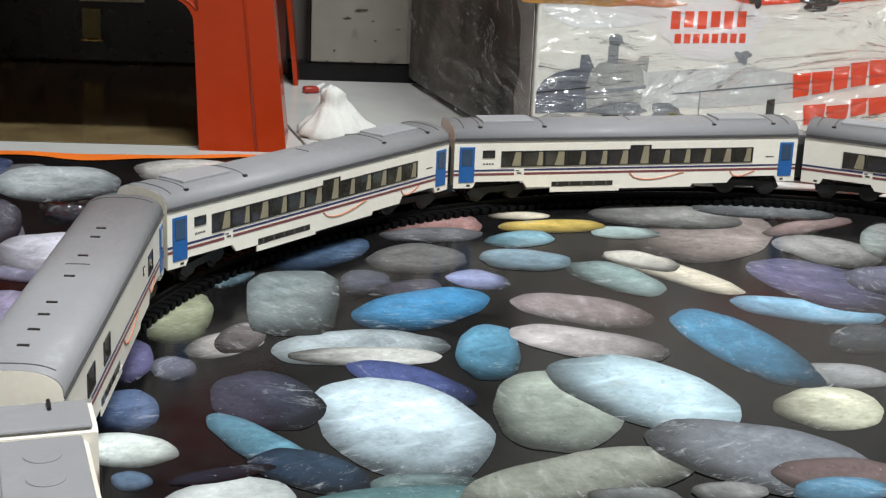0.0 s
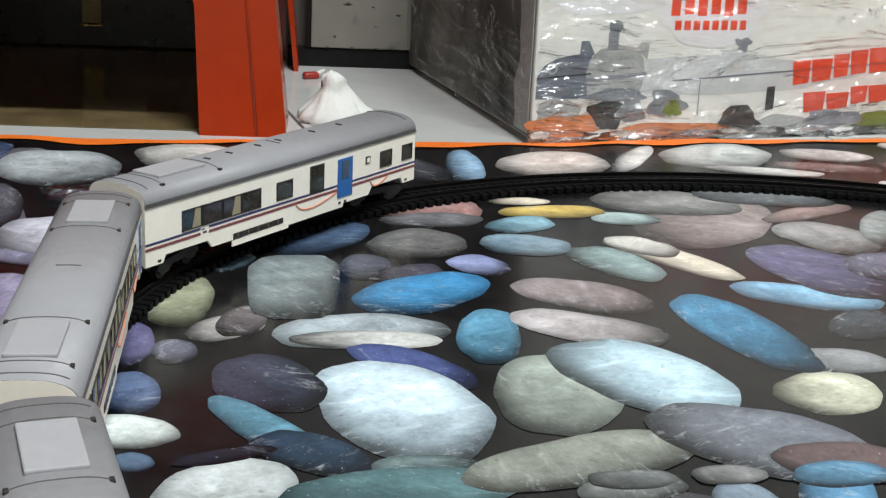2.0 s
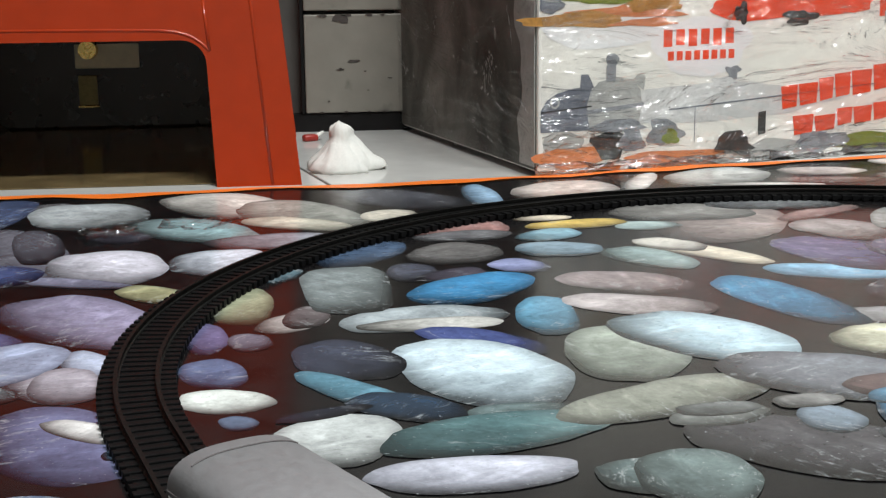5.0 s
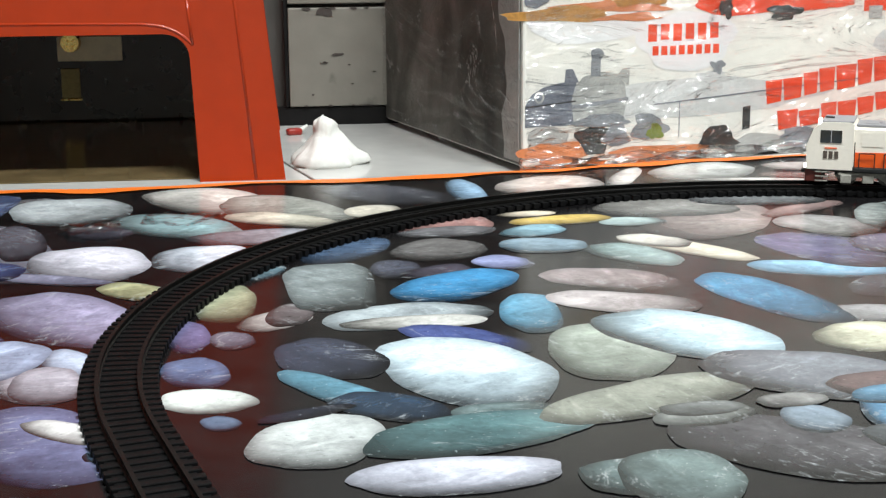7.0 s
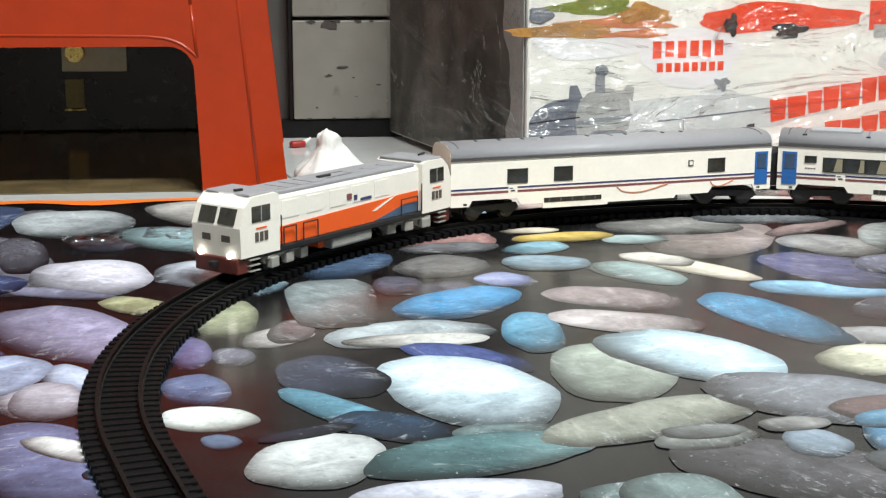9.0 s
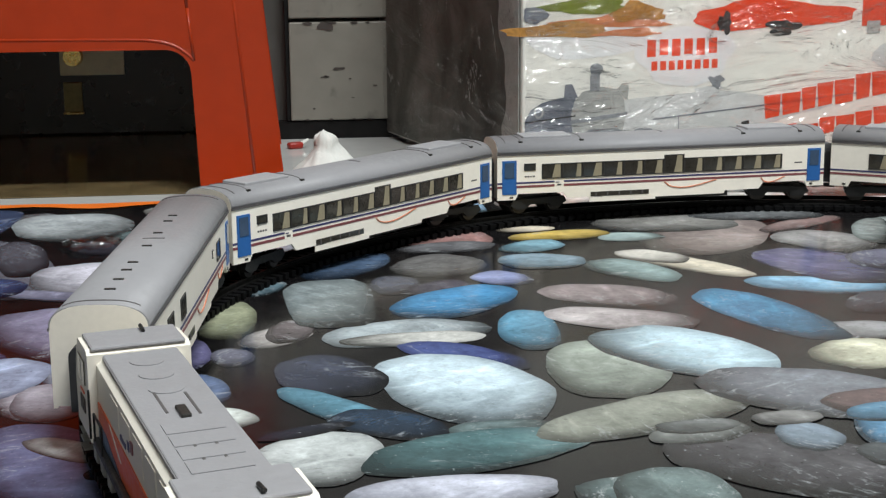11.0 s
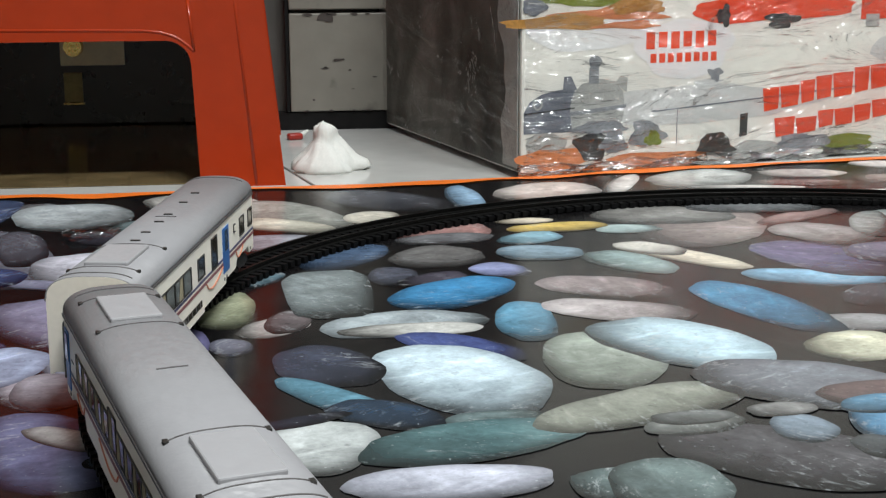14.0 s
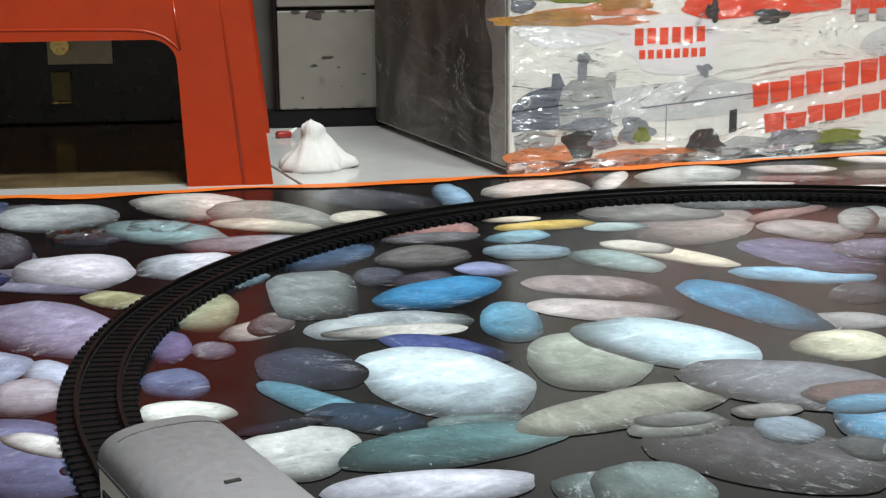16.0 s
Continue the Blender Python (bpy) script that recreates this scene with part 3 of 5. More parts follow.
pebble(0.113, 0.424, 0.045, 0.032, -29, (120, 125, 136))
pebble(0.140, 0.405, 0.028, 0.018, 3, (117, 94, 94))
pebble(-0.046, 0.332, 0.037, 0.017, 1, (184, 187, 205))
pebble(0.016, 0.323, 0.022, 0.017, -0, (94, 112, 113))
pebble(0.077, 0.344, 0.048, 0.029, -36, (76, 74, 79))
pebble(0.054, 0.379, 0.021, 0.011, 15, (108, 112, 110))
pebble(0.093, 0.370, 0.016, 0.013, 86, (122, 140, 158))
pebble(0.128, 0.377, 0.030, 0.014, 74, (86, 148, 194))
pebble(-0.189, 0.382, 0.046, 0.027, -63, (104, 111, 154))
pebble(-0.180, 0.393, 0.024, 0.009, -39, (216, 216, 216))
pebble(-0.193, 0.482, 0.022, 0.011, -76, (173, 187, 216))
pebble(-0.201, 0.452, 0.026, 0.018, -58, (168, 164, 178))
pebble(-0.252, 0.514, 0.029, 0.027, -12, (101, 105, 159))
pebble(-0.229, 0.484, 0.037, 0.024, 63, (149, 164, 197))
pebble(-0.197, 0.452, 0.025, 0.015, -80, (168, 164, 178))
pebble(-0.228, 0.445, 0.016, 0.010, -37, (75, 89, 96))
pebble(-0.190, 0.323, 0.015, 0.009, -12, (103, 121, 155))
pebble(-0.215, 0.327, 0.011, 0.008, -78, (115, 124, 128))
pebble(-0.306, 0.583, 0.053, 0.025, -9, (64, 88, 155))
pebble(-0.165, 0.368, 0.008, 0.007, 16, (81, 103, 129))
pebble(-0.126, 0.396, 0.009, 0.007, -65, (88, 113, 144))
pebble(-0.094, 0.402, 0.020, 0.006, 22, (36, 40, 54))
pebble(0.115, 0.347, 0.013, 0.011, -76, (81, 86, 90))
pebble(0.135, 0.394, 0.020, 0.011, 11, (81, 135, 171))
pebble(0.092, 0.392, 0.015, 0.008, 8, (126, 126, 126))
pebble(0.055, 0.387, 0.017, 0.008, 5, (108, 112, 112))
pebble(0.201, 0.561, 0.025, 0.015, 56, (64, 71, 79))
pebble(0.273, 0.738, 0.040, 0.013, 67, (150, 160, 158))
pebble(0.028, 0.319, 0.028, 0.021, 89, (99, 117, 117))

# pebbles of the rest of the mat, in the same print
rnd = random.Random(11)
TONES = [(120, 120, 128), (190, 200, 205), (85, 100, 130), (150, 150, 160), (70, 110, 140), (215, 212, 200), (110, 105, 140), (130, 150, 150), (80, 80, 95)]
tries = 0
made = 0
while made < 120 and tries < 4000:
    tries += 1
    x, y, a = rnd.uniform(-0.322, MAT_R - 0.04), rnd.uniform(MAT_N + 0.04, 0.87), rnd.uniform(0.025, 0.055)
    if all(math.hypot(px - x, py - y) > 0.72 * (pr + a) for px, py, pr, *_ in PLACED):
        pebble(x, y, a, a * rnd.uniform(0.5, 0.85), rnd.uniform(-90, 90), rnd.choice(TONES))
        made += 1

made = tries = 0
while made < 26 and tries < 900:
    tries += 1
    x, y, a = rnd.uniform(MAT_L + 0.05, -0.34), rnd.uniform(MAT_N + 0.04, 0.86), rnd.uniform(0.028, 0.055)
    if all(math.hypot(px - x, py - y) > 0.72 * (pr + a) for px, py, pr, *_ in PLACED):
        pebble(x, y, a, a * rnd.uniform(0.5, 0.8), rnd.uniform(-90, 90), rnd.choice(TONES))
        made += 1

# ---- the track: a closed loop of bends and short straights ----
CX, CY, R = 0.1873, 0.4691, 0.3557
STRAIGHT = 0.200
SPANS = []  # start length, length, kind, data


def lay_loop():
    """Two half circles joined by two equal straights."""
    heading = radians(15 + 90)
    p = Vector((CX + R * math.cos(radians(15)), CY + R * math.sin(radians(15))))
    s = 0.0
    for bend in (180, 180):
        turn = radians(bend)
        n = Vector((-math.sin(heading), math.cos(heading)))
        c = p + n * R
        SPANS.append((s, R * turn, "bend", (c.copy(), heading)))
        s += R * turn
        heading += turn
        p = c - Vector((-math.sin(heading), math.cos(heading))) * R
        SPANS.append((s, STRAIGHT, "line", (p.copy(), heading)))
        p = p + Vector((math.cos(heading), math.sin(heading))) * STRAIGHT
        s += STRAIGHT
    return s


LAP = lay_loop()


def on_track(s):
    """Place and heading at length s along the loop."""
    s = s % LAP
    for s0, length, kind, data in SPANS:
        if s <= s0 + length + 1e-9:
            d = s - s0
            if kind == "line":
                p, h = data
                return p + Vector((math.cos(h), math.sin(h))) * d, h
            c, h = data
            h = h + d / R
            return c - Vector((-math.sin(h), math.cos(h))) * R, h
    return on_track(0.0)


RAIL_TOP = 0.0072
track = empty("model_railway_track", pose(0, 0, 0))
tagged(track, "black plastic model railway track laid in a loop on the mat", "track")


def strip(outline, step=0.01):
    """A bar that follows the loop; outline: its section as side offset and height."""
    bm = bmesh.new()
    n = int(LAP / step)
    rows = []
    for i in range(n):
        p, h = on_track(LAP * i / n)
        side = Vector((-math.sin(h), math.cos(h)))
        rows.append([bm.verts.new((*(p + side * off), z)) for off, z in outline])
    m = len(outline)
    for i in range(n):
        r0, r1 = rows[i], rows[(i + 1) % n]
        for k in range(m):
            bm.faces.new((r0[k], r0[(k + 1) % m], r1[(k + 1) % m], r1[k]))
    bmesh.ops.recalc_face_normals(bm, faces=bm.faces)
    return bm


part("bed", strip([(-0.0135, 0.0011), (0.0135, 0.0011), (0.0135, 0.0031), (-0.0135, 0.0031)]), "track", track)
RAIL = [(-0.0011, 0.0031), (0.0011, 0.0031), (0.0011, 0.0042), (0.0004, 0.0046), (0.0004, 0.0060), (0.0008, 0.0062), (0.0008, RAIL_TOP), (-0.0008, RAIL_TOP), (-0.0008, 0.0062), (-0.0004, 0.0060), (-0.0004, 0.0046), (-0.0011, 0.0042)]
for off in (-0.00825, 0.00825):
    part("rail", strip([(off + o, z) for o, z in RAIL]), "rail", track)

# ---- the stool ----


def build_stool():
    st = empty("plastic_stool", pose(-0.294, 0.937, FLOOR))
    tagged(st, "red-orange moulded plastic stool standing at the edge of the mat", "stool")
    W, D, HT = 0.200, 0.330, 0.26
    # each side: two tapering legs joined by a rail with rounded inner corners
    def side_outline():
        lean = 0.098
        pts = [(W, 0.0), (W - lean * HT * 1.0, HT)]
        pts += [(-W + lean * HT, HT), (-W, 0.0), (-W + 0.062, 0.0)]
        x, r, top = -W + 0.062 + 0.004, 0.018, 0.1065
        pts += [(x + r * (1 - math.cos(a)), top - r + r * math.sin(a)) for a in (radians(k * 15) for k in range(7))]
        x = W - 0.062 - 0.004
        pts += [(x - r * (1 - math.cos(a)), top - r + r * math.sin(a)) for a in (radians(90 - k * 15) for k in range(7))]
        pts += [(W - 0.062, 0.0)]
        return pts
    out = side_outline()

    def slab(depth0, depth1):
        bm = bmesh.new()
        a = [bm.verts.new((x, depth0 + 0.10 * z, z)) for x, z in out]
        b = [bm.verts.new((x, depth1 + 0.10 * z, z)) for x, z in out]
        n = len(out)
        for i in range(n):
            bm.faces.new((a[i], a[(i + 1) % n], b[(i + 1) % n], b[i]))
        bm.faces.new(a[::-1])
        bm.faces.new(b)
        bmesh.ops.recalc_face_normals(bm, faces=bm.faces)
        bmesh.ops.triangulate(bm, faces=[f for f in bm.faces if len(f.verts) > 4])
        return bm
    part("front_panel", slab(0.0, 0.004), "plastic", st)
    back = part("back_panel", slab(0.0, 0.004), "plastic", st)
    back.matrix_basis = pose(0, D, 0, 0, 0, 180)
    for sx in (1, -1):
        # side webs that turn the corner of every leg
        for y0, y1 in ((0.003, 0.062), (D - 0.062, D - 0.003)):
            bm = bmesh.new()
            prof = [(y0, 0.0), (y1, 0.0), (y1 - 0.1 * 0.10 if y0 < 0.1 else y1 - 0.026, HT - 0.004), (y0 + 0.026 if y0 < 0.1 else y0 - 0.004, HT - 0.004)]
            a = [bm.verts.new((sx * (W - 0.001 - 0.098 * z), y, z)) for y, z in prof]
            b = [bm.verts.new((sx * (W - 0.005 - 0.098 * z), y, z)) for y, z in prof]
            for i in range(4):
                bm.faces.new((a[i], a[(i + 1) % 4], b[(i + 1) % 4], b[i]))
            bm.faces.new(a)
            bm.faces.new(b[::-1])
            bmesh.ops.recalc_face_normals(bm, faces=bm.faces)
            part("leg", bm, "plastic", st)
        bm = box(-0.002, 0.002, 0.06, D - 0.06, 0.11, HT - 0.004)
        ob = part("side_rail", bm, "plastic", st)
        ob.location.x = sx * (W - 0.004 - 0.085 * 0.18)
    part("seat", box(-W + 0.012, W - 0.012, 0.016, D - 0.016, HT - 0.006, HT + 0.012, 0.008), "plastic", st, smooth=True)
    # rounded ridge up each leg, the raised bead over the opening and the crease above its corner
    for sx in (1, -1):
        part("rib", rod((sx * 0.1786, 0.0009, 0.001), (sx * 0.1560, 0.0258, 0.25), 0.0014, seg=28), "plastic", st, smooth=True)
        crease = rod((sx * 0.1362, 0.1 * 0.0985 + 0.0005, 0.0985), (sx * 0.1325, 0.1 * 0.136 + 0.0005, 0.136), 0.0013, seg=12)
        rod((sx * 0.1325, 0.1 * 0.136 + 0.0005, 0.136), (sx * 0.1225, 0.1 * 0.246 + 0.0005, 0.246), 0.0013, crease, 12)
        part("crease", crease, "plastic", st, smooth=True)
    bm = bmesh.new()
    way = [(0.0, 0.1148), (0.06, 0.1143), (0.100, 0.1136), (0.112, 0.1124), (0.119, 0.1106), (0.125, 0.1080), (0.1311, 0.1035), (0.1362, 0.0988)]
    way = [(-px, pz) for px, pz in way[:0:-1]] + way
    rows = []
    for k, (xa, za) in enumerate(way):
        (x0, z0), (x1, z1) = way[max(k - 1, 0)], way[min(k + 1, len(way) - 1)]
        d = math.hypot(x1 - x0, z1 - z0)
        nx, nz = -(z1 - z0) / d, (x1 - x0) / d
        rows.append([bm.verts.new((xa + 0.0013 * math.cos(t) * nx, 0.1 * za + 0.0006 - 0.0013 * math.sin(t), za + 0.0013 * math.cos(t) * nz)) for t in (math.pi * q / 12 for q in range(13))])
    for r0, r1 in zip(rows, rows[1:]):
        for q in range(12):
            bm.faces.new((r0[q], r0[q + 1], r1[q + 1], r1[q]))
    bmesh.ops.recalc_face_normals(bm, faces=bm.faces)
    part("bead", bm, "plastic", st, smooth=True)
    return st


build_stool()

# ---- furniture behind ----
cab = empty("low_cabinet", pose(-0.086, 1.245, FLOOR))
tagged(cab, "chipped white-faced low cabinet on a black plinth", "cabinet")
part("body", box(-0.022, 0.55, 0.004, 0.36, 0.0, 0.30), "greywall", cab)
part("plinth", box(-0.020, 0.55, -0.010, 0.004, 0.0, 0.0165), "black", cab, "black recessed plinth")
door = part("drawer_front", box(0.001, 0.30, -0.012, 0.003, 0.0175, 0.1085, 0.0012), "panel", cab, "white drawer front with chipped edges")
part("drawer_front", box(0.001, 0.30, -0.012, 0.003, 0.112, 0.20, 0.0012), "panel", cab, "white drawer front with chipped edges")
part("edge_strip", box(-0.0025, 0.0002, -0.012, 0.004, 0.0175, 0.20), "black", cab)
rr = random.Random(5)
def chip(x0, x1, z0, z1):
    """A flake of paint gone: an uneven small patch."""
    n = 9
    mx, mz = (x0 + x1) / 2, (z0 + z1) / 2
    pts = []
    for k in range(n):
        t, q = 6.28318 * k / n, rr.uniform(0.55, 1.3)
        pts.append((mx + (x1 - x0) / 2 * q * math.cos(t), mz + (z1 - z0) / 2 * q * math.sin(t)))
    part("chip", plate(pts, -0.0127, -0.0119), "wire", door, "dark chip in the paint")


chip(0.028, 0.042, 0.100, 0.1082)
chip(0.040, 0.052, 0.064, 0.067)
chip(0.030, 0.038, 0.057, 0.0585)
for i in range(9):
    x, z, w = 0.02 + rr.random() * 0.12, 0.024 + rr.random() * 0.078, 0.002 + rr.random() * 0.006
    chip(x, x + w, z, z + 0.0007 + rr.random() * 0.0008)
for i in range(6):
    x = 0.01 + i * 0.02 + rr.random() * 0.01
    chip(x, x + 0.004 + rr.random() * 0.006, 0.1075 - rr.random() * 0.002, 0.1088)
    chip(x, x + 0.003 + rr.random() * 0.003, 0.0173, 0.0190)

unit = empty("dark_sideboard", pose(-0.62, 1.292, FLOOR))
tagged(unit, "dark brown sideboard with a yellowed plate near the floor", "sideboard")
part("body", box(-0.60, 0.505, 0.0, 0.30, 0.0, 0.60, 0.003), "darkwood", unit)
# Thin brown sheet laid over the tiles to give the stool's shade.
part("stool_shade_sheet", box(-0.60, 0.462, -0.342, -0.0005, 0.0003, 0.0011), "base", unit, "dark glossy sheet added for the floor's shade under the stool")
lp = part("lock_plate", box(0.319, 0.379, -0.004, -0.0005, 0.0585, 0.0815, 0.001), "plate", unit, "yellowed plate")
part("knob", rod((0.332, -0.013, 0.0765), (0.332, -0.004, 0.0765), 0.0085, seg=24, r2=0.0095), "brass", lp, "small brass knob")

# Metal strip and bright edge built in place of a reflection below the plate.
strap = part("strap", box(0.321, 0.3385, -0.0035, -0.0005, 0.0235, 0.0520, 0.0008), "brass_dull", unit, "dim metal strip in place of a reflection below the plate")
part("strip_edge", box(0.320, 0.3395, -0.0060, -0.0005, 0.0215, 0.0235, 0.0006), "brass", strap, "bright brass edge of the reflection strip")


# ---- crumpled tissue and the small red scrap on the tiles ----
def build_tissue():
    """A tissue thrown down: a spread skirt of soft folds, a neck and a rounded knot on top."""
    bm = bmesh.new()
    seg = 64
    shape = [(0.0350, 0.0), (0.0358, 0.003), (0.0328, 0.0078), (0.0275, 0.0122), (0.0208, 0.0170), (0.0150, 0.0215), (0.0122, 0.0248), (0.0118, 0.0280), (0.0124, 0.0308), (0.0116, 0.0334), (0.0084, 0.0354), (0.0034, 0.0363)]
    prev = None
    for k, (rad, z) in enumerate(shape):
        q = z / 0.036
        row = []
        for i in range(seg):
            t = 6.28318 * i / seg
            w = 1 + (0.13 * math.sin(3 * t + 0.6) + 0.07 * math.sin(5 * t + 2.0 + 1.5 * q) + 0.035 * math.sin(9 * t + 1.0)) * (1 - 0.62 * q)
            w += 0.16 * noise.noise(Vector((math.cos(t) * 1.7, math.sin(t) * 1.7, q * 4)))
            w += 0.22 * (abs(noise.noise(Vector((math.cos(t) * 3.1, math.sin(t) * 3.1, q * 6 + 3)))) - 0.15)
            zz = z * (1 + 0.16 * noise.noise(Vector((math.cos(t) * 1.4, math.sin(t) * 1.4, q * 3 + 7))))
            row.append(bm.verts.new((rad * w * math.cos(t) - 0.003 * q, 0.8 * rad * w * math.sin(t), zz)))
        if prev:
            for i in range(seg):
                bm.faces.new((prev[i], prev[(i + 1) % seg], row[(i + 1) % seg], row[i]))
        else:
            bm.faces.new(row[::-1])
        prev = row
    bm.faces.new(prev)
    ob = solid("crumpled_tissue", bm, MAT["paper"], smooth=True)
    ob.matrix_basis = pose(-0.060, 1.002, FLOOR) @ Matrix.Diagonal((0.80, 0.80, 1.0, 1))
    return tagged(ob, "crumpled white paper tissue with a rounded knot on top", "tissue")


build_tissue()
scrap = empty("plastic_scrap", pose(-0.083, 1.172, FLOOR, 0, 0, 20))
tagged(scrap, "small red plastic scrap with a white tip on the tiles", "scrap")
part("shell", box(-0.007, 0.007, -0.004, 0.004, 0.0, 0.006, 0.002), "red_scrap", scrap, smooth=True)
part("tip", rod((0.006, 0, 0.004), (0.013, 0.001, 0.0075), 0.0022, r2=0.0012), "paper", scrap, "white tip")


# ---- the film-wrapped carton ----
def build_carton():
    ct = empty("wrapped_toy_carton", pose(0.082, 0.9365, FLOOR, 0, 0, 14.3))
    tagged(ct, "printed toy carton wrapped in wrinkled clear film", "box")
    L, D, HT = 0.56, 0.33, 0.24
    part("carton", box(0, L, 0.0, D, 0.004, HT, 0.002), "carton", ct)
    # Pale clouds in this side's colour stand for the film reflecting the room.
    part("side_face", box(-0.0012, -0.0002, 0.004, D - 0.004, 0.006, HT - 0.002), "carton_side", ct, "dark side of the carton with the film's reflections painted in")
    # the front picture wraps round the corner in a pale uneven strip
    wrap_edge = [(0.034 + 0.012 * (z - 0.1) / 0.14 + 0.006 * math.sin(z * 61) + 0.003 * math.sin(z * 170 + 1), z) for z in (0.008 + 0.0114 * k for k in range(21))]
    bm = extrude_profile([(0.003, 0.008)] + wrap_edge + [(0.003, wrap_edge[-1][1])], -0.0017, -0.0013)
    bmesh.ops.triangulate(bm, faces=[f for f in bm.faces if len(f.verts) > 4])
    part("print_wrap", bm, "ink_pale", ct, "pale print edge round the corner")

    def blob(name, mat, cx, cz, w, h, lift=0.0004, seed=0, rough=0.12, n=28, label=""):
        r = random.Random(seed)
        ph = [r.uniform(0, 6.28) for _ in range(3)]
        pts = []
        for k in range(n):
            t = 6.28318 * k / n
            q = 1 + rough * math.sin(3 * t + ph[0]) + rough * 0.6 * math.sin(5 * t + ph[1]) + rough * 0.4 * math.sin(8 * t + ph[2])
            pts.append((cx + w / 2 * q * math.cos(t), max(0.005, cz + h / 2 * q * math.sin(t))))
        return part(name, plate(pts, -lift * 0.4 - 0.00006, -lift * 0.4), mat, ct, label)

    def bar(name, mat, x0, x1, z0, z1, lift=0.0008, tilt=0.0):
        return part(name, plate([(x0, z0), (x1, z0 + tilt), (x1, z1 + tilt), (x0, z1)], -lift * 0.4 - 0.00006, -lift * 0.4), mat, ct)

    # sky, clouds and ground of the printed picture
    blob("print_cloud", "ink_white", 0.055, 0.108, 0.105, 0.026, 0.0004, 1, 0.06)
    blob("print_cloud", "ink_white", 0.138, 0.094, 0.086, 0.046, 0.0005, 2, 0.07, label="white cloud-shaped print panel")
    blob("print_cloud", "ink_blue", 0.16, 0.050, 0.20, 0.030, 0.0003, 4, 0.10)
    blob("print_cloud", "ink_blue", 0.40, 0.090, 0.16, 0.05, 0.0003, 5, 0.10)
    # two rows of red blocks in place of the lettering on the cloud
    for i in range(6):
        bar("print_mark", "ink_red", 0.104 + i * 0.0108, 0.1115 + i * 0.0108, 0.094 + 0.0012 * (i % 2), 0.107)
    for i in range(8):
        bar("print_mark", "ink_red", 0.108 + i * 0.0076, 0.1132 + i * 0.0076, 0.0835, 0.0905)
    # the large red title as plain slanting blocks
    rt = random.Random(3)
    for x0, x1, z0, h0, rise in ((0.212, 0.40, 0.041, 0.020, 0.13), (0.224, 0.40, 0.020, 0.015, 0.11)):
        x = x0
        while x < x1:
            w = rt.uniform(0.012, 0.019)
            z = z0 + rise * (x - x0) + rt.uniform(-0.001, 0.001)
            k = 0.9 + 0.2 * rt.random()
            part("print_title", plate([(x, z), (x + w * 0.95, z + 0.002), (x + w, z + h0 * k), (x - 0.002, z + h0 * k - 0.001)], -0.00042, -0.00036), "ink_red", ct)
            x += w + 0.0026
    # grey machine picture in plain shapes
    flat = lambda mat, pts, lift: part("print_shape", plate(pts, -lift * 0.4 - 0.00006, -lift * 0.4), mat, ct)
    flat("ink_slate", [(0.002, 0.034), (0.002, 0.050), (0.007, 0.058), (0.016, 0.063), (0.030, 0.066), (0.044, 0.067), (0.044, 0.034)], 0.0005)
    flat("ink_pale", [(0.042, 0.036), (0.040, 0.052), (0.043, 0.063), (0.050, 0.070), (0.064, 0.073), (0.078, 0.071), (0.085, 0.063), (0.087, 0.050), (0.084, 0.038), (0.078, 0.033), (0.050, 0.032)], 0.0006)
    flat("ink_slate", [(0.034, 0.064), (0.035, 0.076), (0.041, 0.076), (0.046, 0.066)], 0.0007)
    flat("ink_pale", [(0.078, 0.070), (0.083, 0.075), (0.089, 0.073), (0.088, 0.062)], 0.0007)
    flat("ink_grey", [(0.040, 0.046), (0.088, 0.050), (0.088, 0.053), (0.040, 0.049)], 0.0009)
    bar("print_line", "ink_dark", 0.002, 0.044, 0.0485, 0.0495, 0.0009, 0.003)
    bar("print_shape", "ink_grey", 0.056, 0.064, 0.070, 0.082)
    blob("print_shape", "ink_grey", 0.061, 0.086, 0.011, 0.010, 0.0008, 32, 0.05)
    blob("print_shape", "ink_pale", 0.0135, 0.056, 0.008, 0.009, 0.0007, 14, 0.02)
    blob("print_shape", "ink_slate", 0.0135, 0.056, 0.005, 0.006, 0.0010, 14, 0.02)
    blob("print_shape", "ink_grey", 0.066, 0.036, 0.046, 0.010, 0.0009, 33, 0.12)
    blob("print_shape", "ink_dark", 0.060, 0.022, 0.030, 0.022, 0.0007, 15, 0.15)
    blob("print_shape", "ink_grey", 0.078, 0.024, 0.022, 0.018, 0.0008, 34, 0.15)
    blob("print_shape", "ink_grey", 0.106, 0.029, 0.03, 0.020, 0.0007, 16, 0.18)
    blob("print_shape", "ink_green", 0.112, 0.025, 0.014, 0.012, 0.0009, 35, 0.18)
    blob("print_shape", "ink_pale", 0.020, 0.025, 0.034, 0.020, 0.0004, 36, 0.08)
    blob("print_shape", "ink_ochre", 0.030, 0.1165, 0.085, 0.011, 0.0009, 37, 0.16)
    blob("print_shape", "ink_orange", 0.088, 0.1130, 0.052, 0.006, 0.0010, 38, 0.2)
    blob("print_shape", "ink_slate", 0.010, 0.128, 0.020, 0.012, 0.0010, 39, 0.1)
    blob("print_shape", "ink_ochre", 0.095, 0.128, 0.045, 0.014, 0.0010, 40, 0.2)
    bar("print_line", "ink_grey", 0.1325, 0.1333, 0.020, 0.047, 0.0009)
    bar("print_line", "ink_slate", 0.11, 0.30, 0.0455, 0.0465, 0.0009, 0.012)
    bar("print_shape", "ink_dark", 0.190, 0.197, 0.022, 0.040, 0.0008, 0.001)
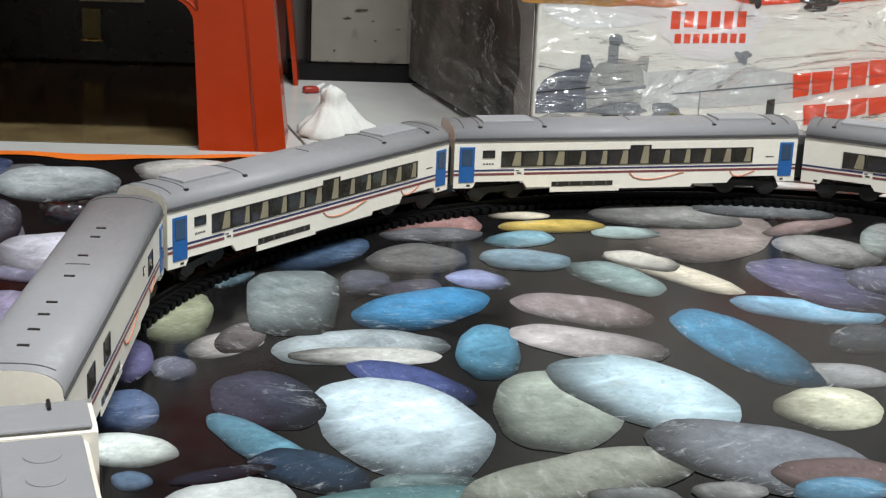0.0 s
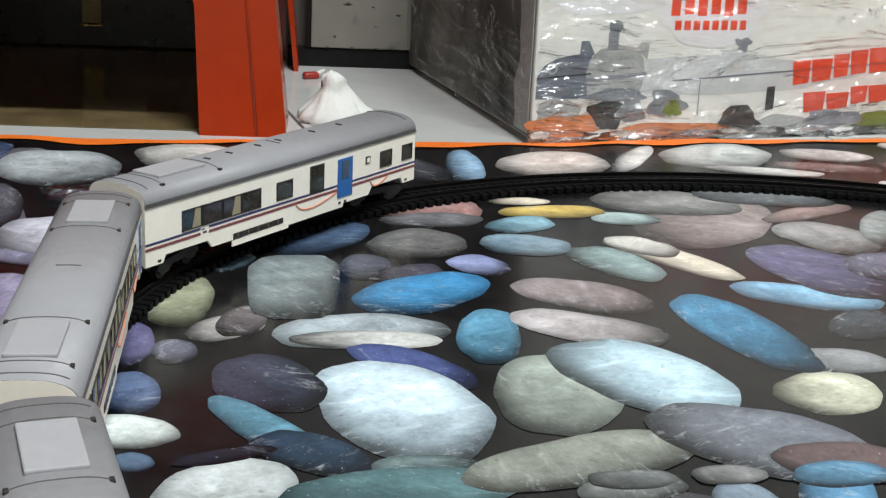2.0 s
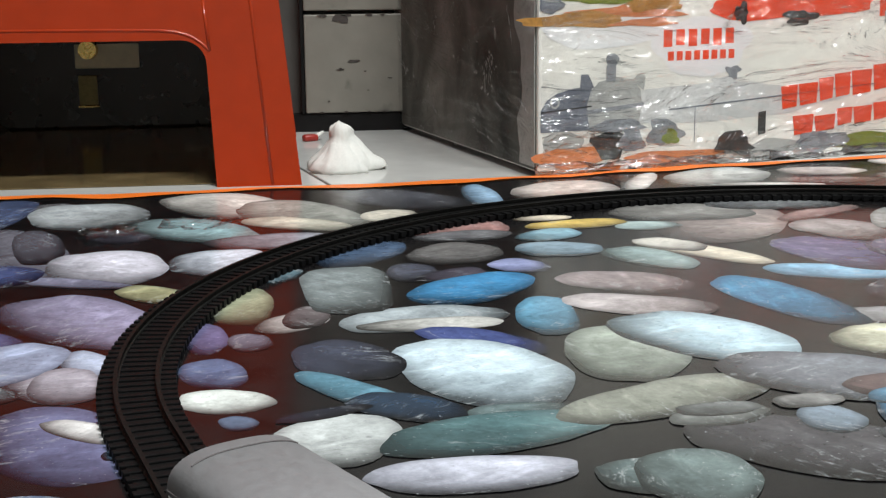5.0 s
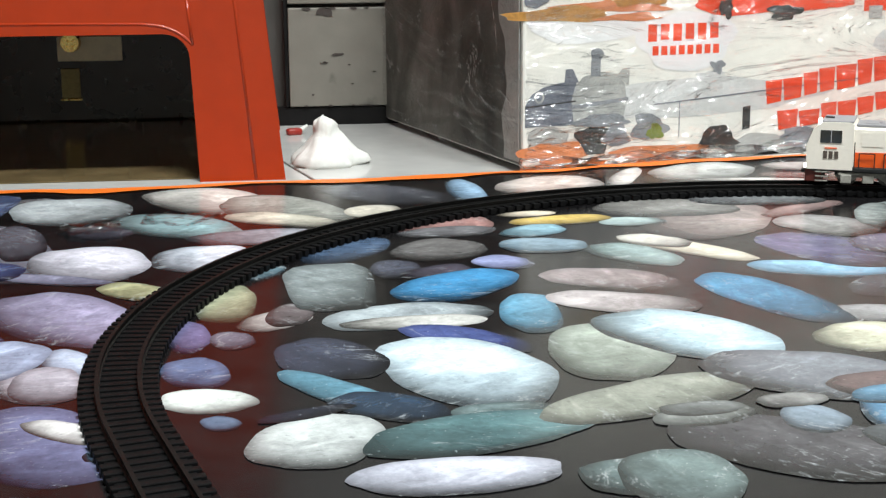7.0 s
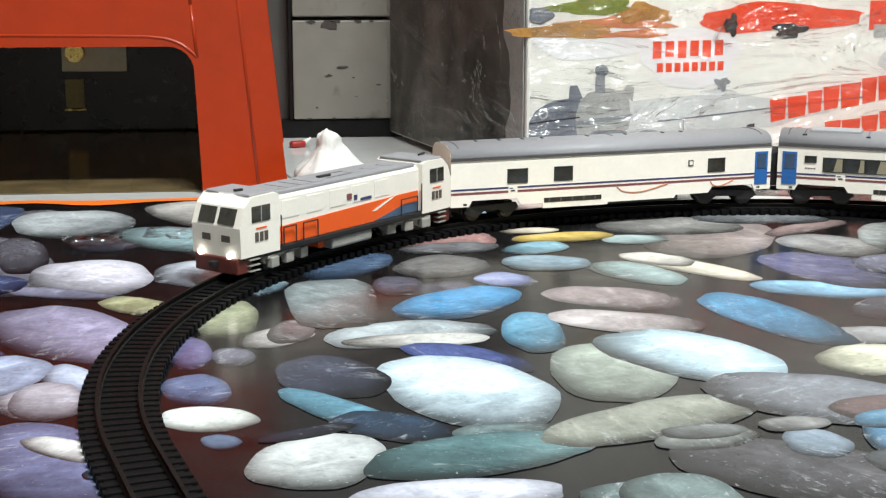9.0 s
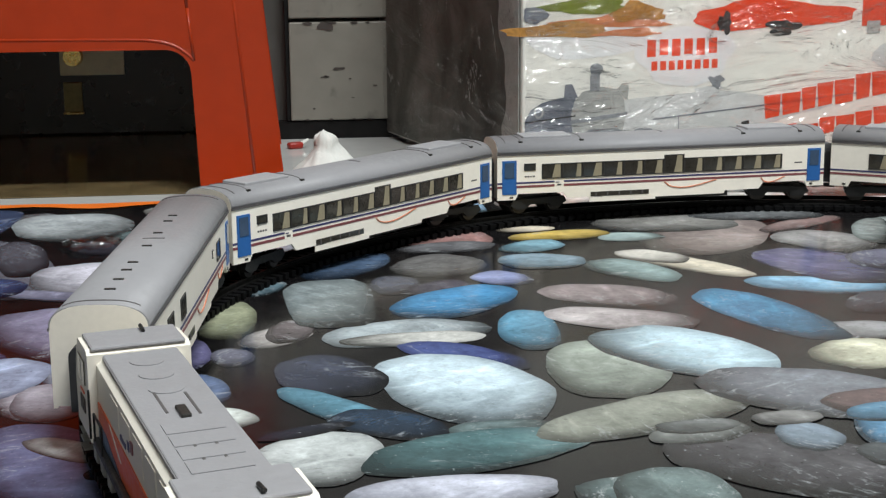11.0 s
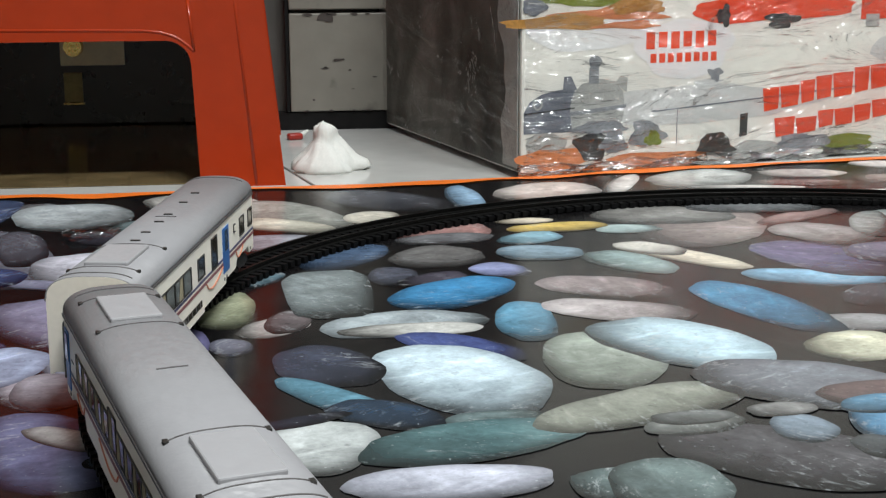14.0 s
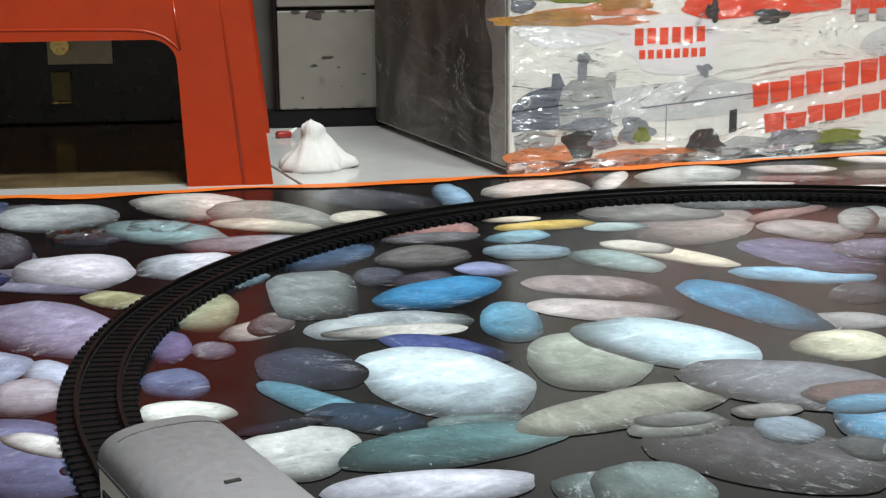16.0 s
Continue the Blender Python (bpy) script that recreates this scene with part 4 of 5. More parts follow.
    blob("print_shape", "ink_pale", 0.205, 0.010, 0.060, 0.016, 0.0006, 17, 0.1)
    blob("print_shape", "ink_grey", 0.250, 0.014, 0.050, 0.016, 0.0007, 18, 0.15)
    blob("print_shape", "ink_green", 0.290, 0.012, 0.060, 0.014, 0.0006, 19, 0.12)
    blob("print_shape", "ink_orange", 0.028, 0.014, 0.060, 0.016, 0.0005, 20, 0.15)
    blob("print_shape", "ink_orange", 0.115, 0.010, 0.090, 0.009, 0.0005, 21, 0.10)
    blob("print_shape", "ink_grey", 0.166, 0.073, 0.012, 0.010, 0.0009, 22, 0.25)
    blob("print_shape", "ink_blue", 0.160, 0.066, 0.022, 0.008, 0.0006, 23, 0.2)
    blob("print_shape", "ink_orange", 0.080, 0.122, 0.09, 0.010, 0.0006, 24, 0.2)
    blob("print_shape", "ink_green", 0.055, 0.134, 0.07, 0.014, 0.0006, 27, 0.2)
    blob("print_shape", "ink_red", 0.215, 0.123, 0.15, 0.022, 0.0006, 25, 0.12)
    blob("print_shape", "ink_dark", 0.172, 0.118, 0.012, 0.016, 0.0009, 26, 0.2)
    blob("print_shape", "ink_dark", 0.225, 0.113, 0.030, 0.012, 0.0009, 28, 0.2)
    bar("print_shape", "ink_red", 0.30, 0.46, 0.112, 0.135)
    for i in range(7):
        bar("print_shape", "ink_pale", 0.305 + i * 0.02, 0.318 + i * 0.02, 0.106, 0.116, 0.0010)
    # Unseen patch added so that the mat reflects a darker brown at right.
    blob("print_shape", "ink_brown", 0.450, 0.120, 0.215, 0.215, 0.0011, 41, 0.05, label="brown patch out of view that darkens the mat's reflection")
    # torn black gap in the wrapper
    pts = [(0.150, 0.013), (0.166, 0.011), (0.180, 0.0045), (0.184, 0.006), (0.182, 0.010), (0.188, 0.012), (0.181, 0.0165), (0.180, 0.021), (0.174, 0.027), (0.160, 0.0265), (0.154, 0.022), (0.153, 0.017)]
    part("tear", plate(pts, -0.0016, -0.0012), "ink_dark", ct, "torn black gap in the print")
    # the film: a loose wrinkled skin over front, left side and the lower edge
    def skin(name, nu, nv, at, amp, seed, folds=()):
        bm = bmesh.new()
        grid = []
        for i in range(nu + 1):
            col = []
            for j in range(nv + 1):
                u, v = i / nu, j / nv
                p, n = at(u, v)
                w = noise.noise(Vector((u * 7 + seed, v * 9, seed))) + 0.5 * noise.noise(Vector((u * 22 + v * 9, v * 30, seed + 4)))
                lift = 0.0
                for fx, fz, length, rise, high, wide in folds:
                    du = (p.x - fx) / length
                    if abs(du) < 1.0:
                        dz = (p.z - fz - rise * (p.x - fx) - 0.0012 * math.sin(p.x * 190 + fz * 900)) / wide
                        lift += high * (1 - du * du) * math.exp(-dz * dz)
                col.append(bm.verts.new(p + n * (0.0042 + amp * w + 1.7 * lift)))
            grid.append(col)
        for i in range(nu):
            for j in range(nv):
                bm.faces.new((grid[i][j], grid[i + 1][j], grid[i + 1][j + 1], grid[i][j + 1]))
        ob = part(name, bm, "film", ct, "wrinkled clear plastic film", True)
        ob.visible_shadow = False
        return ob
    # long pinched folds of the film, most of them near the corner
    folds = [(0.045, 0.044, 0.045, 0.02, 0.0032, 0.0022), (0.055, 0.035, 0.060, -0.03, 0.0034, 0.0022), (0.125, 0.052, 0.050, 0.28, 0.0024, 0.0020), (0.050, 0.098, 0.045, -0.10, 0.0040, 0.0040), (0.070, 0.087, 0.040, -0.06, 0.0036, 0.0032), (0.120, 0.100, 0.030, 0.05, 0.0026, 0.0024), (0.040, 0.060, 0.022, 0.15, 0.0026, 0.0018)]
    rf = random.Random(21)
    for k in range(64):
        folds.append((0.30 * rf.random() ** 1.9, rf.uniform(0.012, 0.135), rf.uniform(0.008, 0.034), rf.uniform(-0.25, 0.35), rf.uniform(0.0012, 0.0026), rf.uniform(0.0013, 0.0022)))
    skin("film", 150, 170, lambda u, v: (Vector((u ** 1.3 * L, -0.001, 0.004 + v ** 1.2 * (HT - 0.004))), Vector((0, -1, 0))), 0.0030, 1, folds)
    # the film on the side hangs in a few slanting creases, gathered towards the lower corner
    def side_skin():
        bm = bmesh.new()
        nu, nv = 90, 90
        rs = random.Random(8)
        creases = [(rs.uniform(0.0, 0.30), rs.uniform(0.0, 0.10), rs.uniform(-0.9, -0.2), rs.uniform(0.03, 0.09), rs.uniform(0.0010, 0.0026), rs.uniform(0.0014, 0.0028)) for _ in range(9)]
        grid = []
        for i in range(nu + 1):
            col = []
            for j in range(nv + 1):
                y, z = D * i / nu, 0.004 + (HT - 0.004) * j / nv
                w = noise.noise(Vector((y * 22, z * 20, 3.0))) + 0.5 * noise.noise(Vector((y * 70, z * 60, 9.0)))
                lift = 0.0
                for cy, cz, slope, length, high, wide in creases:
                    dv = (z - cz) / length
                    if 0 < dv < 1:
                        d = (y - cy - slope * (cz - z) * 0.6 - 0.0012 * math.sin(z * 140 + cy * 90)) / wide
                        lift += high * math.sin(math.pi * dv) * math.exp(-d * d)
                col.append(bm.verts.new((-0.0040 - 0.0008 * w - 0.8 * lift, y, z)))
            grid.append(col)
        for i in range(nu):
            for j in range(nv):
                bm.faces.new((grid[i][j], grid[i][j + 1], grid[i + 1][j + 1], grid[i + 1][j]))
        ob = part("film", bm, "film_taut", ct, "wrinkled clear plastic film", True)
        ob.visible_shadow = False

    side_skin()
    bm = bmesh.new()
    n = 60
    rows = []
    for i in range(n + 1):
        u = i / n
        r = 0.0042 + 0.0012 * math.sin(u * 41) + 0.0010 * math.sin(u * 97 + 1)
        rows.append([bm.verts.new((u * L * 0.9 - 0.002, -0.004 + r * math.cos(a), 0.0062 + r * math.sin(a))) for a in (6.283 * k / 8 for k in range(8))])
    for i in range(n):
        for k in range(8):
            bm.faces.new((rows[i][k], rows[i][(k + 1) % 8], rows[i + 1][(k + 1) % 8], rows[i + 1][k]))
    ob = part("film_roll", bm, "film", ct, "rolled hem of the clear film", True)
    ob.visible_shadow = False
    return ct


build_carton()


# ---- scraps of clear film lying on the mat ----
def film_scrap(x, y, turn, w, d, seed):
    bm = bmesh.new()
    nu, nv = 18, 10
    grid = []
    for i in range(nu + 1):
        col = []
        for j in range(nv + 1):
            u, v = i / nu - 0.5, j / nv - 0.5
            z = 0.0020 + 0.0022 * noise.noise(Vector((u * 6 + seed, v * 5, seed))) + 0.0014 * noise.noise(Vector((u * 14, v * 12, seed + 3)))
            col.append(bm.verts.new((u * w * (1 + 0.2 * v), v * d, max(z, 0.0012))))
        grid.append(col)
    for i in range(nu):
        for j in range(nv):
            bm.faces.new((grid[i][j], grid[i + 1][j], grid[i + 1][j + 1], grid[i][j + 1]))
    ob = solid("film_scrap", bm, MAT["film"], smooth=True)
    ob.matrix_basis = pose(x, y, 0.0008, 0, 0, turn)
    ob.visible_shadow = False
    return tagged(ob, "small crumpled scrap of clear film on the mat", "film scrap", "film scraps on the mat")


film_scrap(-0.213, 0.757, 15, 0.034, 0.030, 2)
film_scrap(-0.160, 0.778, -10, 0.050, 0.036, 7)


# ---- the train ----
LEN, HALF = 0.228, 0.0180
EAVE, RIDGE, SKIRT, CUT = 0.0400, 0.0490, 0.0090, 0.0140
BOGIE = 0.087
PITCH_CARS = 0.2431


def at(f, length=LEN):
    """Distance from the middle for a share f of the length, told from the front."""
    return length / 2 - f * length


def side_plate(name, mat, parent, f0, f1, z0, z1, depth=0.0004, proud=0.0, label="", bevel=0.0):
    """The same thin panel on both sides of a vehicle; one mesh for each side."""
    made = []
    for sy in (1, -1):
        ya, yb = sy * (HALF + proud), sy * (HALF + proud + depth)
        made.append(part(name, box(at(f1), at(f0), min(ya, yb), max(ya, yb), z0, z1, bevel), mat, parent, label))
    return made


def window(parent, f0, f1, z0, z1, panes=1, curtains=True, seed=0):
    rr = random.Random(seed)
    for sy in (1, -1):
        y = HALF
        fr = bmesh.new()
        xa, xb = at(f1), at(f0)
        t = 0.0006
        for a, b, c, d in ((xa, xb, z0, z0 + t), (xa, xb, z1 - t, z1), (xa, xa + t, z0, z1), (xb - t, xb, z0, z1)):
            box(a, b, min(sy * (y - 0.0002), sy * (y + 0.0005)), max(sy * (y - 0.0002), sy * (y + 0.0005)), c, d, 0.0, fr)
        w = part("window", fr, "frame", parent)
        part("pane", box(xa + t, xb - t, min(sy * y, sy * (y + 0.00025)), max(sy * y, sy * (y + 0.00025)), z0 + t, z1 - t), "glass", w)
        if curtains:
            k = (xb - xa)
            side = 0.18 + 0.16 * rr.random()
            pts = [(xa + k * 0.10, z0 + t), (xa + k * (0.10 + side * 1.3), z0 + t), (xa + k * (0.10 + side), z0 + (z1 - z0) * 0.55), (xa + k * (0.14 + side * 0.7), z1 - t), (xa + k * 0.10, z1 - t)]
            part("curtain", plate(pts, sy * (y + 0.00025), sy * (y + 0.0004)), "curtain", w)


def roof_outline(rise=RIDGE, eave=EAVE, half=HALF, n=26, k=1.0):
    pts = []
    for i in range(n + 1):
        a = math.pi * i / n
        c, s = math.cos(a), math.sin(a)
        pts.append((half * k * math.copysign(abs(c) ** 0.72, c), eave + (rise - eave) * abs(s) ** 0.8))
    return pts


def bogie(parent, x, mat="under", grey=False):
    bg = part("bogie", box(-0.0205, 0.0205, -0.0062, 0.0062, 0.0045, 0.0100, 0.001), "under", parent)
    bg.location.x = x
    for sy in (1, -1):
        pts = [(-0.021, 0.0062), (-0.0165, 0.0032), (-0.010, 0.0032), (-0.0065, 0.0058), (0.0065, 0.0058), (0.010, 0.0032), (0.0165, 0.0032), (0.021, 0.0062), (0.019, 0.0096), (-0.019, 0.0096)]
        sf = part("side_frame", plate(pts, sy * 0.0098, sy * 0.0118), "bogie_grey" if grey else mat, bg)
        if grey:
            for bx in (-0.0145, 0.0, 0.0145):
                part("axle_box", box(bx - 0.0036, bx + 0.0036, min(sy * 0.0118, sy * 0.0158), max(sy * 0.0118, sy * 0.0158), 0.0022, 0.0080, 0.0006), "bogie_grey", bg, "silver-grey axle box")
            part("spring_beam", box(-0.0195, 0.0195, min(sy * 0.0118, sy * 0.0142), max(sy * 0.0118, sy * 0.0142), 0.0074, 0.0090, 0.0004), "bogie_grey", bg)
    for wx in (-0.0132, 0.0132):
        for sy in (1, -1):
            bm = rod((wx, sy * 0.0068, 0.0055), (wx, sy * 0.0094, 0.0055), 0.0055, seg=24)
            rod((wx, sy * 0.0062, 0.0055), (wx, sy * 0.0069, 0.0055), 0.0064, bm, 24)
            part("wheel", bm, "wheel", bg)
        part("axle", rod((wx, -0.0112, 0.0055), (wx, 0.0112, 0.0055), 0.0012), "wheel", bg)
    return bg


def coach(label, kind):
    c = empty("passenger_coach")
    tagged(c, label, "train coach", "coaches of the model train")
    h = LEN / 2
    # body shell: straight sides with an outline that clears the bogies
    for sy in (1, -1):
        pts = [(h, EAVE), (h, SKIRT + 0.0012), (h - 0.012, SKIRT + 0.0012), (h - 0.014, CUT), (h - 0.044, CUT), (h - 0.047, SKIRT + 0.001), (h - 0.071, SKIRT + 0.001), (h - 0.072, SKIRT - 0.001)]
        pts += [(-x, z) for x, z in pts[::-1]]
        bm = plate(pts, sy * (HALF - 0.0014), sy * HALF)
        bmesh.ops.triangulate(bm, faces=[f for f in bm.faces if len(f.verts) > 4])
        part("side_wall", bm, "cream", c)
    for sx in (1, -1):
        bm = extrude_profile([(HALF - 0.0014, SKIRT + 0.002), (HALF - 0.0014, EAVE)] + [(y * 0.985, z - 0.0002) for y, z in roof_outline()] + [(-HALF + 0.0014, EAVE), (-HALF + 0.0014, SKIRT + 0.002)], sx * (h - 0.0016), sx * h)
        part("end_wall", bm, "cream", c)
        bm = extrude_profile([(y * 0.55, z) for y, z in roof_outline(0.036, 0.031)] + [(-HALF * 0.55, 0.011), (HALF * 0.55, 0.011)], sx * h, sx * (h + 0.0072))
        part("gangway", bm, "bellows", c, "dark folded gangway")
        part("coupler", box(min(sx * h, sx * (h + 0.0076)), max(sx * h, sx * (h + 0.0076)), -0.0018, 0.0018, 0.0062, 0.0088, 0.0005), "under", c)
    part("underframe", box(-h + 0.002, h - 0.002, -HALF + 0.002, HALF - 0.002, CUT, CUT + 0.003), "under", c)
    part("equipment_box", box(-0.046, 0.030, -HALF + 0.003, HALF - 0.003, 0.006, CUT), "under", c)
    # roof shell with a thin gutter
    bm = extrude_profile(roof_outline(k=1.015), -h + 0.00015, h - 0.00015)
    roof = part("roof", bm, "roof", c, "matt grey curved roof")
    for face in roof.data.polygons:
        face.use_smooth = abs(face.normal.x) < 0.5
    for sy in (1, -1):
        part("gutter", box(-h, h, min(sy * (HALF - 0.0002), sy * (HALF + 0.0006)), max(sy * (HALF - 0.0002), sy * (HALF + 0.0006)), EAVE - 0.0008, EAVE + 0.0002), "rib", roof)

    def hoop(x, half_span, mat="rib", r=0.0003, lift=0.0001):
        bm = bmesh.new()
        pts = [(y, z + lift) for y, z in roof_outline(n=20, k=1.015)]
        pts = [p for p in pts if abs(p[0]) < half_span]
        for (ya, za), (yb, zb) in zip(pts, pts[1:]):
            rod((x, ya, za), (x, yb, zb), r, bm, 6)
        return part("roof_rib", bm, mat, roof, "dark roof rib")

    hoop(h - 0.006, 0.0150)
    hoop(-h + 0.006, 0.0150)
    for sx in (1, -1):
        if kind == "power" or (kind == "diner" and sx < 0):
            continue
        x0 = sx * (h - 0.036)
        part("roof_unit", box(x0 - 0.0165, x0 + 0.0165, -0.0088, 0.0088, RIDGE - 0.0030, RIDGE + 0.0011, 0.0006), "roof_light", roof, "pale raised air-conditioning unit")
        for step in (0.0195, -0.0215):
            hoop(x0 + sx * step, 0.0152, r=0.00025)
            for sy in (1, -1):
                part("roof_clip", box(x0 + sx * step - 0.0014, x0 + sx * step + 0.0014, sy * 0.0138 - 0.0008, sy * 0.0138 + 0.0008, RIDGE - 0.0034, RIDGE - 0.0013, 0.0003), "frame", roof, "small black roof clip")
    vents = {"seats": (0.30, 0.42, 0.58, 0.70), "power": (0.10, 0.17, 0.24, 0.30, 0.44, 0.56, 0.68, 0.74), "diner": (0.28, 0.355, 0.455, 0.53, 0.66, 0.77)}[kind]
    for i, f in enumerate(vents):
        if kind == "seats":
            continue
        bm = box(at(f) - 0.0007, at(f) + 0.0007, -0.0022, 0.0020, RIDGE - 0.0003, RIDGE + 0.0005, 0.0002)
        part("roof_vent", bm, "frame", roof, "small dark roof vent")
    hoop(at(0.51), 0.0075, r=0.0003)
    # doors
    doors = {"seats": ((0.014, 0.056), (0.946, 0.988)), "power": ((0.946, 0.988),), "diner": ((0.662, 0.722),)}[kind]
    for f0, f1 in doors:
        for sy_door in side_plate("door", "blue", c, f0, f1, SKIRT + 0.0048, EAVE - 0.0042, 0.0004, 0.0, "blue entrance door"):
            sy = 1 if sy_door.data.vertices[0].co.y > 0 else -1
            fm = (f0 + f1) / 2
            part("door_window", box(at(fm) - 0.0032, at(fm) + 0.0032, min(sy * (HALF + 0.0004), sy * (HALF + 0.0007)), max(sy * (HALF + 0.0004), sy * (HALF + 0.0007)), 0.0245, EAVE - 0.0055), "blue_glass", sy_door)
    # windows
    top, low = EAVE - 0.0070, EAVE - 0.0168
    if kind == "seats":
        window(c, 0.078, 0.112, top - 0.0040, top + 0.0006, curtains=False)
        n = 12
        for i in range(n):
            f0 = 0.130 + (0.865 - 0.130) / n * i
            tall = 0.0026 if i == 6 else 0.0
            window(c, f0, f0 + (0.865 - 0.130) / n, low, top + tall, seed=i)
    elif kind == "power":
        for f0, f1 in ((0.165, 0.226), (0.305, 0.362), (0.79, 0.846)):
            window(c, f0, f1, low + 0.0006, top, curtains=False)
        side_plate("grille", "frame", c, 0.726, 0.742, top - 0.0044, top - 0.0006)
        side_plate("grille_cover", "cream", c, 0.729, 0.739, top - 0.0037, top - 0.0013, 0.0003, 0.0004)
    else:
        for i in range(4):
            window(c, 0.110 + 0.0655 * i, 0.110 + 0.0655 * (i + 1) - 0.001, low - 0.0006, top, seed=i, curtains=i % 2 == 0)
        window(c, 0.427, 0.486, low, top, curtains=False)
        window(c, 0.552, 0.606, low - 0.002, top + 0.0034, curtains=False)
        side_plate("grille", "frame", c, 0.778, 0.797, top - 0.0044, top - 0.0002)
        side_plate("grille_cover", "cream", c, 0.782, 0.793, top - 0.0036, top - 0.0010, 0.0003, 0.0004)
        window(c, 0.840, 0.892, low + 0.0006, top + 0.0004, curtains=False)
        window(c, 0.938, 0.985, low + 0.001, top + 0.0004, curtains=False)
    # stripes, broken by a small emblem, and the orange line below them
    cuts = []
    for a, b in ((0.0, 0.168), (0.196, 1.0)):
        segs = [(a, b)]
        for f0, f1 in doors:
            segs = [s for p, q in segs for s in ((p, min(q, f0)), (max(p, f1), q)) if s[1] - s[0] > 0.004]
        cuts += segs
    for a, b in cuts:
        side_plate("stripe", "navy", c, a, b, 0.0206, 0.0217, 0.0002, 0.0, "navy stripe")
    for a, b in cuts:
        side_plate("stripe", "maroon", c, a, b, 0.0180, 0.0194, 0.0002, 0.0, "maroon stripe")
    side_plate("emblem", "rib", c, 0.176, 0.188, 0.0186, 0.0196, 0.0002)
    side_plate("emblem", "navy", c, 0.172, 0.182, 0.0204, 0.0210, 0.0002)
    for sy in (1, -1):
        for f0, f1, sag in ((0.50, 0.66, 0.0058), (0.80, 0.875, 0.0048)):
            bm = bmesh.new()
            pts = []
            for k in range(13):
                q = k / 12
                z = 0.0176 - sag * (math.sin(math.pi * min(1, q * 1.05)) ** 0.6) * (1 - 0.65 * q)
                pts.append((at(f0 + (f1 - f0) * q), z))
            for (xa, za), (xb, zb) in zip(pts, pts[1:]):
                rod((xa, sy * (HALF + 0.0001), za), (xb, sy * (HALF + 0.0001), zb), 0.0004, bm, 6)
            part("curved_line", bm, "swoosh", c, "thin orange curved line")
    # lower locker with its dark slot, small number bars
    side_plate("locker", "cream", c, 0.272, 0.472, SKIRT - 0.0024, SKIRT + 0.0006, 0.0005, -0.0003)
    side_plate("locker_slot", "glass", c, 0.276, 0.452, SKIRT + 0.0012, SKIRT + 0.0042, 0.0003, 0.0, "dark slotted grille")
    for k in range(5):
        f = 0.29 + 0.035 * k
        side_plate("slot_bar", "rib", c, f, f + 0.004, SKIRT + 0.0012, SKIRT + 0.0042, 0.0002, 0.0003)
    for k in range(4):
        if kind == "seats":
            side_plate("small_mark", "rib", c, 0.080 + 0.008 * k, 0.0855 + 0.008 * k, 0.0246, 0.0256, 0.0001)
    if kind == "seats":
        side_plate("small_mark", "rib", c, 0.905, 0.93, 0.0262, 0.0270, 0.0001)
    side_plate("step_lamp", "frame", c, 0.036, 0.046, SKIRT + 0.0022, SKIRT + 0.0034, 0.0002)
    side_plate("step_lamp", "frame", c, 0.955, 0.965, SKIRT + 0.0022, SKIRT + 0.0034, 0.0002)
    if kind == "diner":
        side_plate("step_lamp", "frame", c, 0.668, 0.676, SKIRT + 0.0012, SKIRT + 0.0026, 0.0002)
        side_plate("step_lamp", "frame", c, 0.690, 0.700, SKIRT + 0.0012, SKIRT + 0.0026, 0.0002)
    for x in (BOGIE, -BOGIE):
        bogie(c, x)
    return c


